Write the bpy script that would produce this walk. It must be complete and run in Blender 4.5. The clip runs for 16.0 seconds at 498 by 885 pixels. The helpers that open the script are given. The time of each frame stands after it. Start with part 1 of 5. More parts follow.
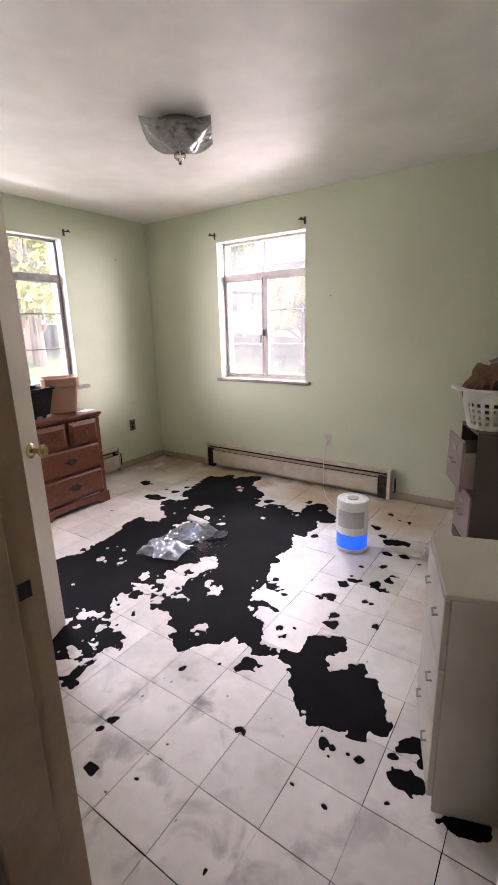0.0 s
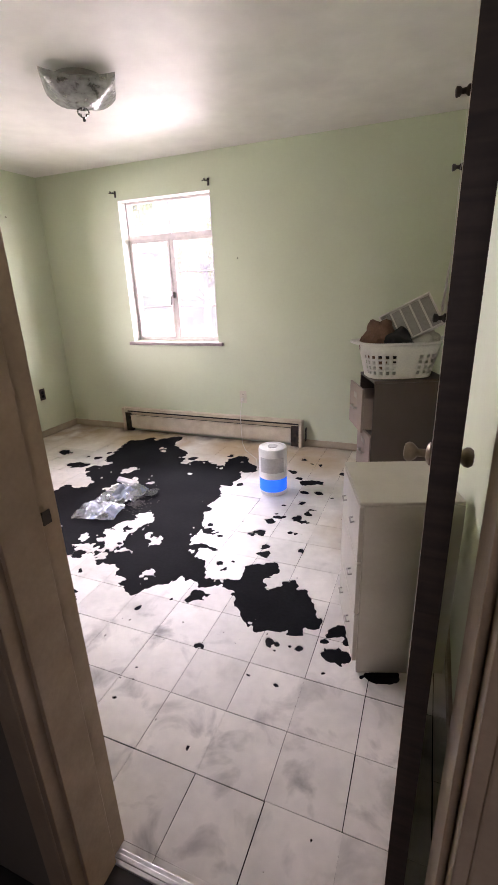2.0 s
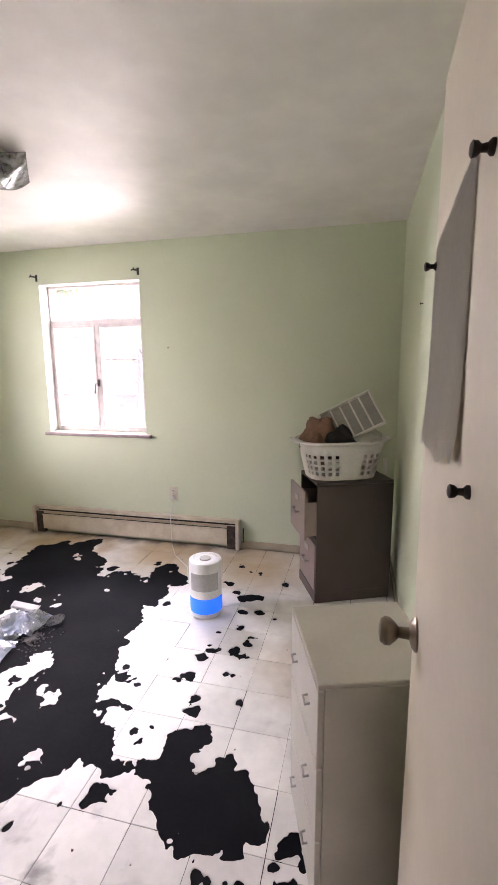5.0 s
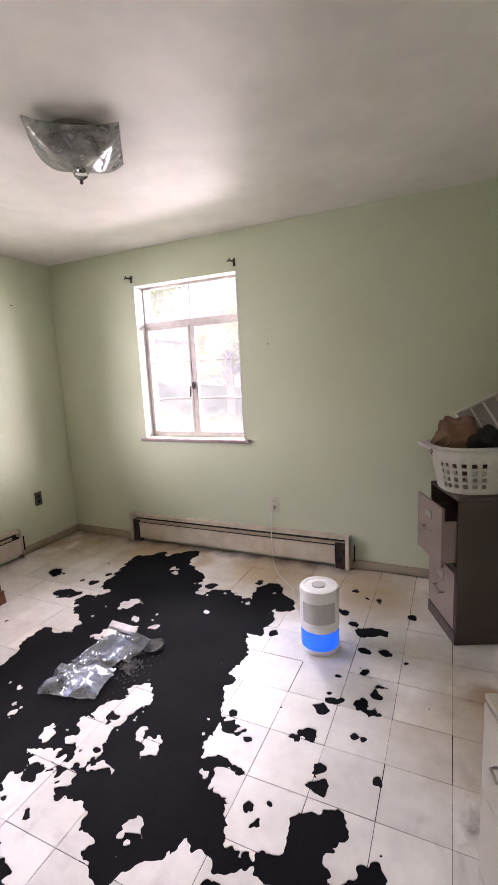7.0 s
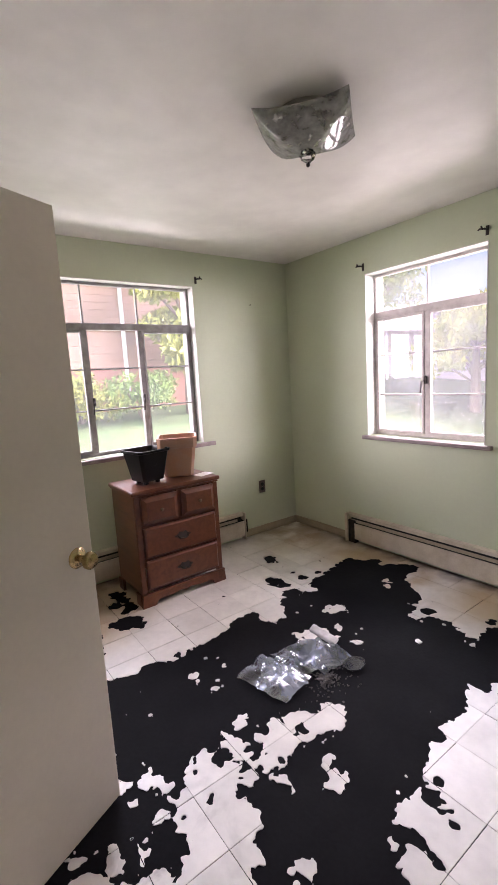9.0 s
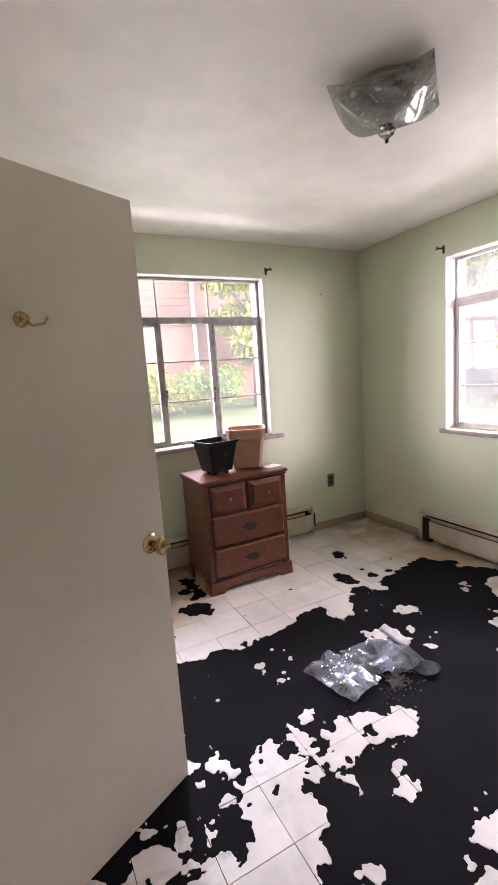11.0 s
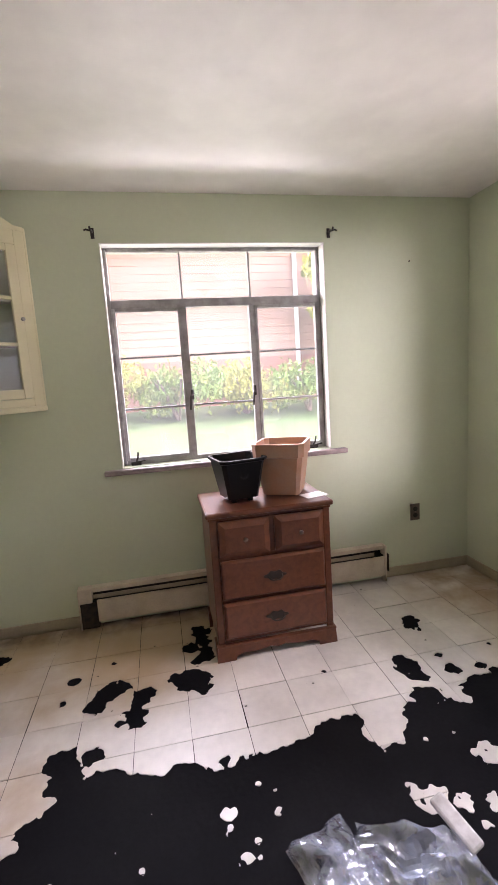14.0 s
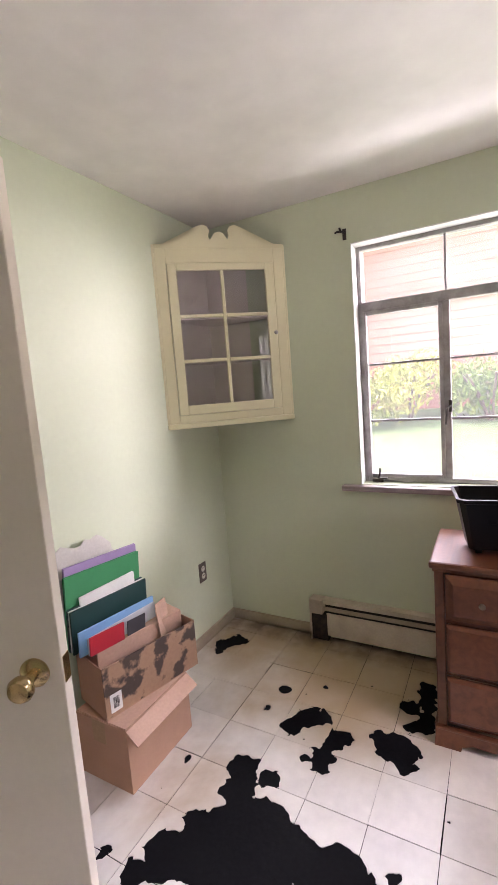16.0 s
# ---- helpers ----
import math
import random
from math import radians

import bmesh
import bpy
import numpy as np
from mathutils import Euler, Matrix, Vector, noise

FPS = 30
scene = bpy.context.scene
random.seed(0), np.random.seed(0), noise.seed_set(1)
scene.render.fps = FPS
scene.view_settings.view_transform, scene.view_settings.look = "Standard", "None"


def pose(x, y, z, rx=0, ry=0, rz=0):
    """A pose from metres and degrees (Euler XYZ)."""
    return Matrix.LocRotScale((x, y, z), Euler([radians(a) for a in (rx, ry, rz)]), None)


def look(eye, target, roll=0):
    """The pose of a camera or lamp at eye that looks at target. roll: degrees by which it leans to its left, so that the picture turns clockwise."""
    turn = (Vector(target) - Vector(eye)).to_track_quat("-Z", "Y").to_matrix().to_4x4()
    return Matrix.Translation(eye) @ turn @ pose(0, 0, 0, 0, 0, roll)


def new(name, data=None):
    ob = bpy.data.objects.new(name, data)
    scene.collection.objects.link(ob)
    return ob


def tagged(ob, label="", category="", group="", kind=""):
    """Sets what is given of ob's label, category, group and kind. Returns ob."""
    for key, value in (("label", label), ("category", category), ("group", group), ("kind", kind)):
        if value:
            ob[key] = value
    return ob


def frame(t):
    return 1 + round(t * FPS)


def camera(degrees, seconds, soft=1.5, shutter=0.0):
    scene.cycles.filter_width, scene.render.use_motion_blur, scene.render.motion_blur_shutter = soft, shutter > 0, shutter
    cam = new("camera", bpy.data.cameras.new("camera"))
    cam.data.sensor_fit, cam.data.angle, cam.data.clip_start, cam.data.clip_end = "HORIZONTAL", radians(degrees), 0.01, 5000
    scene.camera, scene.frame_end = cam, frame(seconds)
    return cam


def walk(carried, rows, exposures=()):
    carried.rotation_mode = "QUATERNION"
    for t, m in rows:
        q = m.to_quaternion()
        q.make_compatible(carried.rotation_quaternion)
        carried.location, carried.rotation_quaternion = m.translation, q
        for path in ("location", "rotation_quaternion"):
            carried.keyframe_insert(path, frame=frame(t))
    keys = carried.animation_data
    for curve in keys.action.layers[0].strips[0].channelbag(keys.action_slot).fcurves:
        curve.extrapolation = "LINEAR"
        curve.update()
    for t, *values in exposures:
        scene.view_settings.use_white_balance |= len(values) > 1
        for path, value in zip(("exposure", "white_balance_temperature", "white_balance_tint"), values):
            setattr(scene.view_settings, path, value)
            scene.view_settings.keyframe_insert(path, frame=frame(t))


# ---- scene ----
cam = camera(58.5, 16.0)
PATH = [
    (0, (0.353, 0.164, 1.421), (-0.746, 1.757, 0.916), -1.6),
    (0.5, (0.353, 0.085, 1.411), (-0.589, 1.728, 0.769), -2.1),
    (1, (0.357, 0.053, 1.421), (-0.49, 1.728, 0.732), -1.8),
    (1.5, (0.38, 0.009, 1.433), (-0.441, 1.7, 0.75), -2.2),
    (2, (0.355, -0.083, 1.435), (-0.36, 1.66, 0.763), -2.2),
    (2.5, (0.282, -0.254, 1.45), (-0.363, 1.531, 0.819), -2.2),
    (3, (0.286, -0.296, 1.454), (-0.329, 1.525, 0.901), -1.9),
    (3.5, (0.285, -0.242, 1.469), (-0.307, 1.612, 1.006), -1.2),
    (4, (0.31, -0.027, 1.502), (-0.285, 1.84, 1.101), -0.4),
    (4.2, (0.325, 0.057, 1.502), (-0.254, 1.937, 1.139), 0.0),
    (6.3, (0.06, 0.49, 1.468), (-0.289, 2.431, 1.135), -2.2),
    (6.5, (0.041, 0.505, 1.457), (-0.401, 2.428, 1.126), -2.3),
    (7, (-0.003, 0.622, 1.459), (-0.831, 2.414, 1.14), -2.9),
    (7.5, (-0.044, 0.718, 1.47), (-1.17, 2.342, 1.164), -3.1),
    (8, (-0.076, 0.756, 1.433), (-1.416, 2.214, 1.152), -3.0),
    (8.5, (-0.065, 0.802, 1.474), (-1.571, 2.085, 1.18), -3.1),
    (9, (-0.071, 0.832, 1.456), (-1.675, 1.99, 1.165), -3.4),
    (9.5, (-0.09, 0.84, 1.453), (-1.765, 1.89, 1.15), -3.7),
    (10, (-0.091, 0.836, 1.445), (-1.829, 1.78, 1.145), -4.1),
    (10.2, (-0.086, 0.828, 1.441), (-1.847, 1.73, 1.144), -4.2),
    (12.5, (-0.274, 0.979, 1.451), (-2.003, 1.928, 1.121), -2.5),
    (13, (-0.407, 1.203, 1.412), (-2.054, 2.296, 1.111), -1.5),
    (13.5, (-0.47, 1.496, 1.442), (-2.275, 2.307, 1.146), -2.2),
    (14, (-0.636, 1.634, 1.419), (-2.577, 2.018, 1.131), -3.7),
    (14.5, (-0.819, 1.769, 1.5), (-2.798, 1.602, 1.26), -4.4),
    (15, (-0.906, 1.854, 1.487), (-2.8, 1.241, 1.286), -4.6),
    (15.5, (-0.915, 1.951, 1.497), (-2.683, 1.041, 1.28), -4.5),
    (16, (-0.938, 2.038, 1.499), (-2.672, 1.069, 1.261), -4.4),
]
EXPOSURE = [(0.0, 0.15), (1.5, 0.42), (3.0, 0.65), (3.5, 0.72), (4.0, 0.68), (6.5, 0.42), (7.5, 0.05), (8.0, -0.08), (9.0, -0.2), (10.2, -0.05), (12.5, 0.05), (13.0, -0.15), (14.0, 0.0), (15.0, 0.05), (16.0, 0.13)]
walk(cam, [(t, look(eye, target, roll)) for t, eye, target, roll in PATH], [(t, stops, 6300, 36) for t, stops in EXPOSURE])
# ---- light ----
world = bpy.data.worlds.new("world")
scene.world = world
world.use_nodes = True
wn = world.node_tree
sky = wn.nodes.new("ShaderNodeTexSky")
sky.sky_type, sky.sun_disc = "NISHITA", False
sky.sun_elevation, sky.sun_rotation = radians(52), radians(200)
wn.nodes["Background"].inputs["Strength"].default_value = 0.15
wn.links.new(sky.outputs["Color"], wn.nodes["Background"].inputs["Color"])

sun = new("sun", bpy.data.lights.new("sun", "SUN"))
sun.data.energy, sun.data.angle, sun.data.color = 2.0, radians(0.6), (1.0, 0.94, 0.84)
sun.matrix_world = look((0, 0, 0), (-0.25, 0.56, -0.79))


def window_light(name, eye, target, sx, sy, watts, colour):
    """An area lamp out of view, standing in for light at one window opening."""
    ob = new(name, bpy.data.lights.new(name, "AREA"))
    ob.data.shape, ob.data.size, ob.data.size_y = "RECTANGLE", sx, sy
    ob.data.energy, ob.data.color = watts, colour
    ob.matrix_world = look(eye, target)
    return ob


# unseen area lamps standing in for the open sky above and to the side, and for bounce off the sunlit ground below, at
# each window
window_light("sky_light_north", (-1.93, 9.0, 5.3), (-1.93, 3.5, 1.5), 7.0, 2.8, 2000, (1.0, 0.96, 0.94))
window_light("side_sky_north", (3.4, 7.2, 2.7), (-1.9, 3.7, 1.6), 3.0, 2.6, 1300, (1.0, 0.98, 0.93))
window_light("ground_bounce_lamp_north", (-1.93, 7.4, -0.18), (-1.93, 6.4, 1.5), 7.0, 3.6, 1450, (1.0, 0.92, 0.85))
window_light("sky_light_west", (-8.2, 2.05, 5.4), (-3.1, 2.05, 1.5), 7.0, 2.7, 2300, (0.90, 0.97, 1.0))
window_light("side_sky_west", (-8.0, 8.6, 2.6), (-2.2, 3.2, 1.6), 3.2, 2.6, 1350, (1.0, 0.99, 0.94))
window_light("low_sky_west", (-7.4, -2.4, 2.5), (-3.3, 2.1, 1.6), 3.0, 2.6, 750, (1.0, 0.98, 0.93))
window_light("yard_sky_west", (-6.2, 6.2, 2.0), (-3.3, 2.0, 1.6), 1.8, 2.4, 70, (0.90, 0.98, 1.0))
window_light("high_sky_west", (-4.4, 6.6, 4.9), (-3.3, 1.6, 1.4), 1.4, 1.4, 520, (0.90, 0.98, 1.0))
window_light("ground_bounce_lamp_west", (-5.2, 2.05, 0.02), (-4.45, 2.05, 1.3), 6.0, 1.5, 320, (0.99, 1.0, 0.92))
# added fill lamp behind the hall, brightens the jamb and casing
window_light("hall_fill_lamp", (0.9, -2.2, 2.0), (0.4, 0.0, 1.2), 0.8, 1.0, 9, (1.0, 0.93, 0.82))


# ---- materials ----
def material(name, colour, rough=0.6, metal=0.0, second=None, scale=6.0, amount=0.5, fine=90.0, fine_amount=0.12,
             bump=0.15, bump_scale=60.0, rnd=0.0, **sockets):
    """A painted or natural surface: base colour with stains at one scale, grain at another, and fine relief."""
    m = bpy.data.materials.new(name)
    m.use_nodes = True
    nt = m.node_tree
    b = nt.nodes["Principled BSDF"]
    b.inputs["Roughness"].default_value, b.inputs["Metallic"].default_value = rough, metal
    for key, value in sockets.items():
        b.inputs[key.replace("_", " ")].default_value = value
    co = nt.nodes.new("ShaderNodeTexCoord")
    n1 = nt.nodes.new("ShaderNodeTexNoise")
    n1.inputs["Scale"].default_value, n1.inputs["Detail"].default_value = scale, 5
    nt.links.new(co.outputs["Object"], n1.inputs["Vector"])
    ramp = nt.nodes.new("ShaderNodeMapRange")
    ramp.inputs["From Min"].default_value, ramp.inputs["From Max"].default_value = 0.38, 0.68
    ramp.inputs["To Max"].default_value = amount
    nt.links.new(n1.outputs["Fac"], ramp.inputs["Value"])
    mix = nt.nodes.new("ShaderNodeMix")
    mix.data_type = "RGBA"
    mix.inputs[6].default_value = (*colour, 1)
    mix.inputs[7].default_value = (*(second or [c * 0.8 for c in colour]), 1)
    nt.links.new(ramp.outputs["Result"], mix.inputs[0])
    n2 = nt.nodes.new("ShaderNodeTexNoise")
    n2.inputs["Scale"].default_value, n2.inputs["Detail"].default_value = fine, 3
    nt.links.new(co.outputs["Object"], n2.inputs["Vector"])
    hsv = nt.nodes.new("ShaderNodeHueSaturation")
    val = nt.nodes.new("ShaderNodeMapRange")
    val.inputs["To Min"].default_value, val.inputs["To Max"].default_value = 1 - fine_amount, 1 + fine_amount
    nt.links.new(n2.outputs["Fac"], val.inputs["Value"])
    last = val.outputs["Result"]
    if rnd:
        info = nt.nodes.new("ShaderNodeObjectInfo")
        r = nt.nodes.new("ShaderNodeMapRange")
        r.inputs["To Min"].default_value, r.inputs["To Max"].default_value = 1 - rnd, 1 + rnd * 0.4
        nt.links.new(info.outputs["Random"], r.inputs["Value"])
        mul = nt.nodes.new("ShaderNodeMath")
        mul.operation = "MULTIPLY"
        nt.links.new(last, mul.inputs[0])
        nt.links.new(r.outputs["Result"], mul.inputs[1])
        last = mul.outputs[0]
    nt.links.new(last, hsv.inputs["Value"])
    nt.links.new(mix.outputs[2], hsv.inputs["Color"])
    nt.links.new(hsv.outputs["Color"], b.inputs["Base Color"])
    if bump:
        n3 = nt.nodes.new("ShaderNodeTexNoise")
        n3.inputs["Scale"].default_value, n3.inputs["Detail"].default_value = bump_scale, 4
        nt.links.new(co.outputs["Object"], n3.inputs["Vector"])
        bp = nt.nodes.new("ShaderNodeBump")
        bp.inputs["Strength"].default_value, bp.inputs["Distance"].default_value = bump, 0.004
        nt.links.new(n3.outputs["Fac"], bp.inputs["Height"])
        nt.links.new(bp.outputs["Normal"], b.inputs["Normal"])
    return m


def wood(name, dark, light, rough=0.4, axis=(1.2, 1.2, 14.0)):
    """Stained wood with long grain."""
    m = material(name, light, rough, second=dark, scale=4, amount=1.0, fine=160, fine_amount=0.15, bump=0.08)
    nt = m.node_tree
    mp = nt.nodes.new("ShaderNodeMapping")
    mp.inputs["Scale"].default_value = axis
    co = [n for n in nt.nodes if n.type == "TEX_COORD"][0]
    nt.links.new(co.outputs["Object"], mp.inputs["Vector"])
    for n in nt.nodes:
        if n.type == "TEX_NOISE" and n.inputs["Scale"].default_value < 10:
            nt.links.new(mp.outputs["Vector"], n.inputs["Vector"])
            n.inputs["Distortion"].default_value = 0.6
    return m


WALL = material("wall_paint", (0.58, 0.635, 0.465), 0.6, second=(0.545, 0.585, 0.425), scale=1.6, amount=0.7, fine=40, fine_amount=0.03, bump=0.12, bump_scale=38)
CEIL = material("ceiling_paint", (0.83, 0.80, 0.765), 0.5, second=(0.70, 0.67, 0.64), scale=2.6, amount=0.7, fine=9, fine_amount=0.07, bump=0.8, bump_scale=4)
TILE = material("floor_tile", (0.75, 0.71, 0.655), 0.42, second=(0.58, 0.545, 0.50), scale=5, amount=0.65, fine=26, fine_amount=0.10, bump=0.1, bump_scale=30, rnd=0.10)
tn = TILE.node_tree
where = tn.nodes.new("ShaderNodeNewGeometry")
for n in list(tn.nodes):
    if n.type == "TEX_NOISE":
        tn.links.new(where.outputs["Position"], n.inputs["Vector"])
tb = tn.nodes["Principled BSDF"]


def tile_stain(colour, rows, scale, low, high, amount):
    """Old stains on the tiles: ragged patches of colour about the centres (x, y, radius)."""
    old = tb.inputs["Base Color"].links[0].from_socket
    best = None
    for x, y, r in rows:
        d = tn.nodes.new("ShaderNodeVectorMath")
        d.operation = "DISTANCE"
        d.inputs[1].default_value = (x, y, 0)
        tn.links.new(where.outputs["Position"], d.inputs[0])
        q = tn.nodes.new("ShaderNodeMapRange")
        q.inputs["From Min"].default_value, q.inputs["From Max"].default_value = r, r * 0.3
        tn.links.new(d.outputs["Value"], q.inputs["Value"])
        if best:
            mx = tn.nodes.new("ShaderNodeMath")
            mx.operation = "MAXIMUM"
            tn.links.new(best, mx.inputs[0])
            tn.links.new(q.outputs["Result"], mx.inputs[1])
            best = mx.outputs[0]
        else:
            best = q.outputs["Result"]
    nz = tn.nodes.new("ShaderNodeTexNoise")
    nz.inputs["Scale"].default_value, nz.inputs["Detail"].default_value, nz.inputs["Distortion"].default_value = scale, 6, 0.5
    tn.links.new(where.outputs["Position"], nz.inputs["Vector"])
    nr = tn.nodes.new("ShaderNodeMapRange")
    nr.inputs["From Min"].default_value, nr.inputs["From Max"].default_value, nr.inputs["To Max"].default_value = low, high, amount
    tn.links.new(nz.outputs["Fac"], nr.inputs["Value"])
    mul = tn.nodes.new("ShaderNodeMath")
    mul.operation = "MULTIPLY"
    tn.links.new(best, mul.inputs[0])
    tn.links.new(nr.outputs["Result"], mul.inputs[1])
    mix = tn.nodes.new("ShaderNodeMix")
    mix.data_type, mix.blend_type = "RGBA", "MIX"
    mix.inputs[7].default_value = (*colour, 1)
    tn.links.new(mul.outputs[0], mix.inputs[0])
    tn.links.new(old, mix.inputs[6])
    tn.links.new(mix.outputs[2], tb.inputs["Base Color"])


tile_stain((0.40, 0.27, 0.13), [(-3.0, 1.4, 0.7), (-2.7, 1.0, 0.3), (-2.9, 1.2, 0.55), (-2.1, 1.0, 0.4), (-1.9, 3.55, 0.7), (-1.1, 3.5, 0.75), (-0.4, 3.5, 0.5), (-3.0, 3.4, 0.5), (0.2, 2.3, 0.5)], 3.0, 0.35, 0.65, 0.75)
tile_stain((0.30, 0.19, 0.085), [(-3.25, 1.2, 0.42), (-3.25, 1.8, 0.42), (-3.15, 0.7, 0.4), (-3.1, 3.55, 0.6), (-2.4, 3.65, 0.45), (-1.3, 3.65, 0.4), (0.3, 2.6, 0.4)], 4.5, 0.36, 0.60, 0.85)
tile_stain((0.10, 0.09, 0.085), [(-0.8, 0.85, 0.6), (-0.2, 0.7, 0.55), (0.2, 0.9, 0.5), (-0.6, 1.25, 0.35), (-1.3, 1.2, 0.4), (0.15, 2.0, 0.3)], 7.0, 0.52, 0.72, 0.75)
tile_stain((0.43, 0.32, 0.185), [(-3.0, 1.2, 0.6), (-3.05, 1.65, 0.55), (-2.7, 1.45, 0.35), (-3.1, 0.8, 0.45), (-2.3, 3.5, 0.5), (-1.2, 3.5, 0.5), (-0.5, 3.4, 0.5)], 2.2, 0.18, 0.5, 0.85)
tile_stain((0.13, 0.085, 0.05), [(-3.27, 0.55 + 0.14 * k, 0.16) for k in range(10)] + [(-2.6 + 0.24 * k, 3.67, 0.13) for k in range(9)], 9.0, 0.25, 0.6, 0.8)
TAR = material("black_mastic", (0.0045, 0.0045, 0.0055), 0.8, second=(0.009, 0.009, 0.010), scale=3, amount=0.8, fine=70, fine_amount=0.3, bump=0.25, bump_scale=45, Specular_IOR_Level=0.08)
BASE = material("baseboard_paint", (0.42, 0.35, 0.25), 0.5, second=(0.30, 0.24, 0.16), scale=8)
WHITE = material("white_paint", (0.78, 0.77, 0.74), 0.45, scale=10, amount=0.35)
CREAM = material("cream_enamel", (0.62, 0.55, 0.44), 0.4, second=(0.40, 0.32, 0.22), scale=9, amount=0.55)
# near-black: carries the heater slot's shade in its colour; also outlets and print
FIN = material("dark_slot", (0.012, 0.010, 0.009), 0.7, scale=20)
METAL_W = material("grey_window_metal", (0.40, 0.385, 0.37), 0.55, second=(0.22, 0.20, 0.19), scale=14, amount=0.8)
METAL_N = material("mauve_window_metal", (0.72, 0.655, 0.64), 0.55, second=(0.50, 0.44, 0.43), scale=14, amount=0.7)
SILL = material("sill_stone", (0.36, 0.29, 0.28), 0.5, second=(0.22, 0.17, 0.17), scale=12, amount=0.8)
DOOR = material("door_paint", (0.76, 0.695, 0.58), 0.5, second=(0.67, 0.61, 0.50), scale=3, amount=0.7, fine=50, fine_amount=0.04, bump=0.1)
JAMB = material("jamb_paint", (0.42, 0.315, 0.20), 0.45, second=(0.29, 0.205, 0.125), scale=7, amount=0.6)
BRASS = material("brass", (0.62, 0.47, 0.25), 0.25, 1.0, second=(0.40, 0.28, 0.14), scale=30, amount=0.6)
STEEL = material("aged_steel", (0.42, 0.40, 0.37), 0.35, 1.0, scale=30)
DULL = material("tarnished_brass", (0.26, 0.22, 0.17), 0.35, 1.0, second=(0.16, 0.13, 0.10), scale=30, amount=0.6)
ALU = material("worn_aluminium", (0.78, 0.78, 0.80), 0.38, 0.8, second=(0.55, 0.54, 0.54), scale=30, amount=0.6)
IRON = material("dark_iron", (0.05, 0.042, 0.036), 0.5, 0.6, scale=40)
MAPLE = wood("red_brown_wood", (0.095, 0.030, 0.014), (0.15, 0.052, 0.023), 0.3, (7, 0.8, 7))
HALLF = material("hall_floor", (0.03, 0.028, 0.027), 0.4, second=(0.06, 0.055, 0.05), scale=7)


# ---- mesh helpers ----
def put_box(bm, a, b, bevel=0.0, m=None):
    """Adds a box from corner a to corner b, bevelled, turned by m."""
    lo, hi = [min(p, q) for p, q in zip(a, b)], [max(p, q) for p, q in zip(a, b)]
    c = Vector([(p + q) / 2 for p, q in zip(lo, hi)])
    s = [max(q - p, 1e-4) for p, q in zip(lo, hi)]
    r = bmesh.ops.create_cube(bm, size=1.0, matrix=(m or Matrix()) @ Matrix.Translation(c) @ Matrix.Diagonal((*s, 1)))
    if bevel:
        e = list({e for v in r["verts"] for e in v.link_edges})
        bmesh.ops.bevel(bm, geom=e, offset=min(bevel, min(s) * 0.45), segments=2, affect="EDGES", profile=0.5)
    return bm


def box(a, b, bevel=0.0, m=None):
    return put_box(bmesh.new(), a, b, bevel, m)


def put_lathe(bm, profile, steps=24, m=None, caps=True):
    """Adds a turned body: profile rows of (radius, height)."""
    m = m or Matrix()
    rings = []
    for r, z in profile:
        rings.append([bm.verts.new(m @ Vector((r * math.cos(2 * math.pi * k / steps), r * math.sin(2 * math.pi * k / steps), z))) for k in range(steps)])
    for p, q in zip(rings, rings[1:]):
        for k in range(steps):
            bm.faces.new((p[k], p[(k + 1) % steps], q[(k + 1) % steps], q[k]))
    if caps:
        bm.faces.new(rings[0][::-1])
        bm.faces.new(rings[-1])
    return bm


def lathe(profile, steps=24, m=None, caps=True):
    return put_lathe(bmesh.new(), profile, steps, m, caps)


def put_tube(bm, points, radius, steps=8):
    """Adds a round rod along points."""
    pts = [Vector(p) for p in points]
    rings = []
    for k, p in enumerate(pts):
        d = (pts[min(k + 1, len(pts) - 1)] - pts[max(k - 1, 0)]).normalized()
        q = d.to_track_quat("Z", "Y").to_matrix()
        rings.append([bm.verts.new(p + q @ Vector((radius * math.cos(2 * math.pi * j / steps), radius * math.sin(2 * math.pi * j / steps), 0))) for j in range(steps)])
    for a, b in zip(rings, rings[1:]):
        for j in range(steps):
            bm.faces.new((a[j], a[(j + 1) % steps], b[(j + 1) % steps], b[j]))
    bm.faces.new(rings[0][::-1])
    bm.faces.new(rings[-1])
    return bm


def tube(points, radius, steps=8):
    return put_tube(bmesh.new(), points, radius, steps)


def put_prism(bm, outline, d, m=None):
    """Adds a flat outline (x, z) as a board of thickness d along y."""
    m = m or Matrix()
    f = [bm.verts.new(m @ Vector((x, 0, z))) for x, z in outline]
    k = [bm.verts.new(m @ Vector((x, d, z))) for x, z in outline]
    bm.faces.new(f)
    bm.faces.new(k[::-1])
    for i in range(len(f)):
        j = (i + 1) % len(f)
        bm.faces.new((f[j], f[i], k[i], k[j]))
    return bm


def part(name, bm, mat, parent=None, label="", smooth=False):
    """Links a bmesh as one mesh object under a thing or a part."""
    bmesh.ops.recalc_face_normals(bm, faces=bm.faces)
    me = bpy.data.meshes.new(name)
    bm.to_mesh(me)
    bm.free()
    me.materials.append(mat)
    if smooth:
        me.polygons.foreach_set("use_smooth", [True] * len(me.polygons))
        me.set_sharp_from_angle(angle=radians(40))
    ob = new(name, me)
    if parent:
        ob.parent = parent
    if label:
        ob["label"] = label
    return ob


def thing(name, m, label, category, group="", kind=""):
    ob = new(name)
    ob.empty_display_size = 0.1
    ob.matrix_world = m
    return tagged(ob, label, category, group, kind)


def structure(name, bm, mat, label="", category=""):
    return tagged(part(name, bm, mat), label, category, "", "structure")


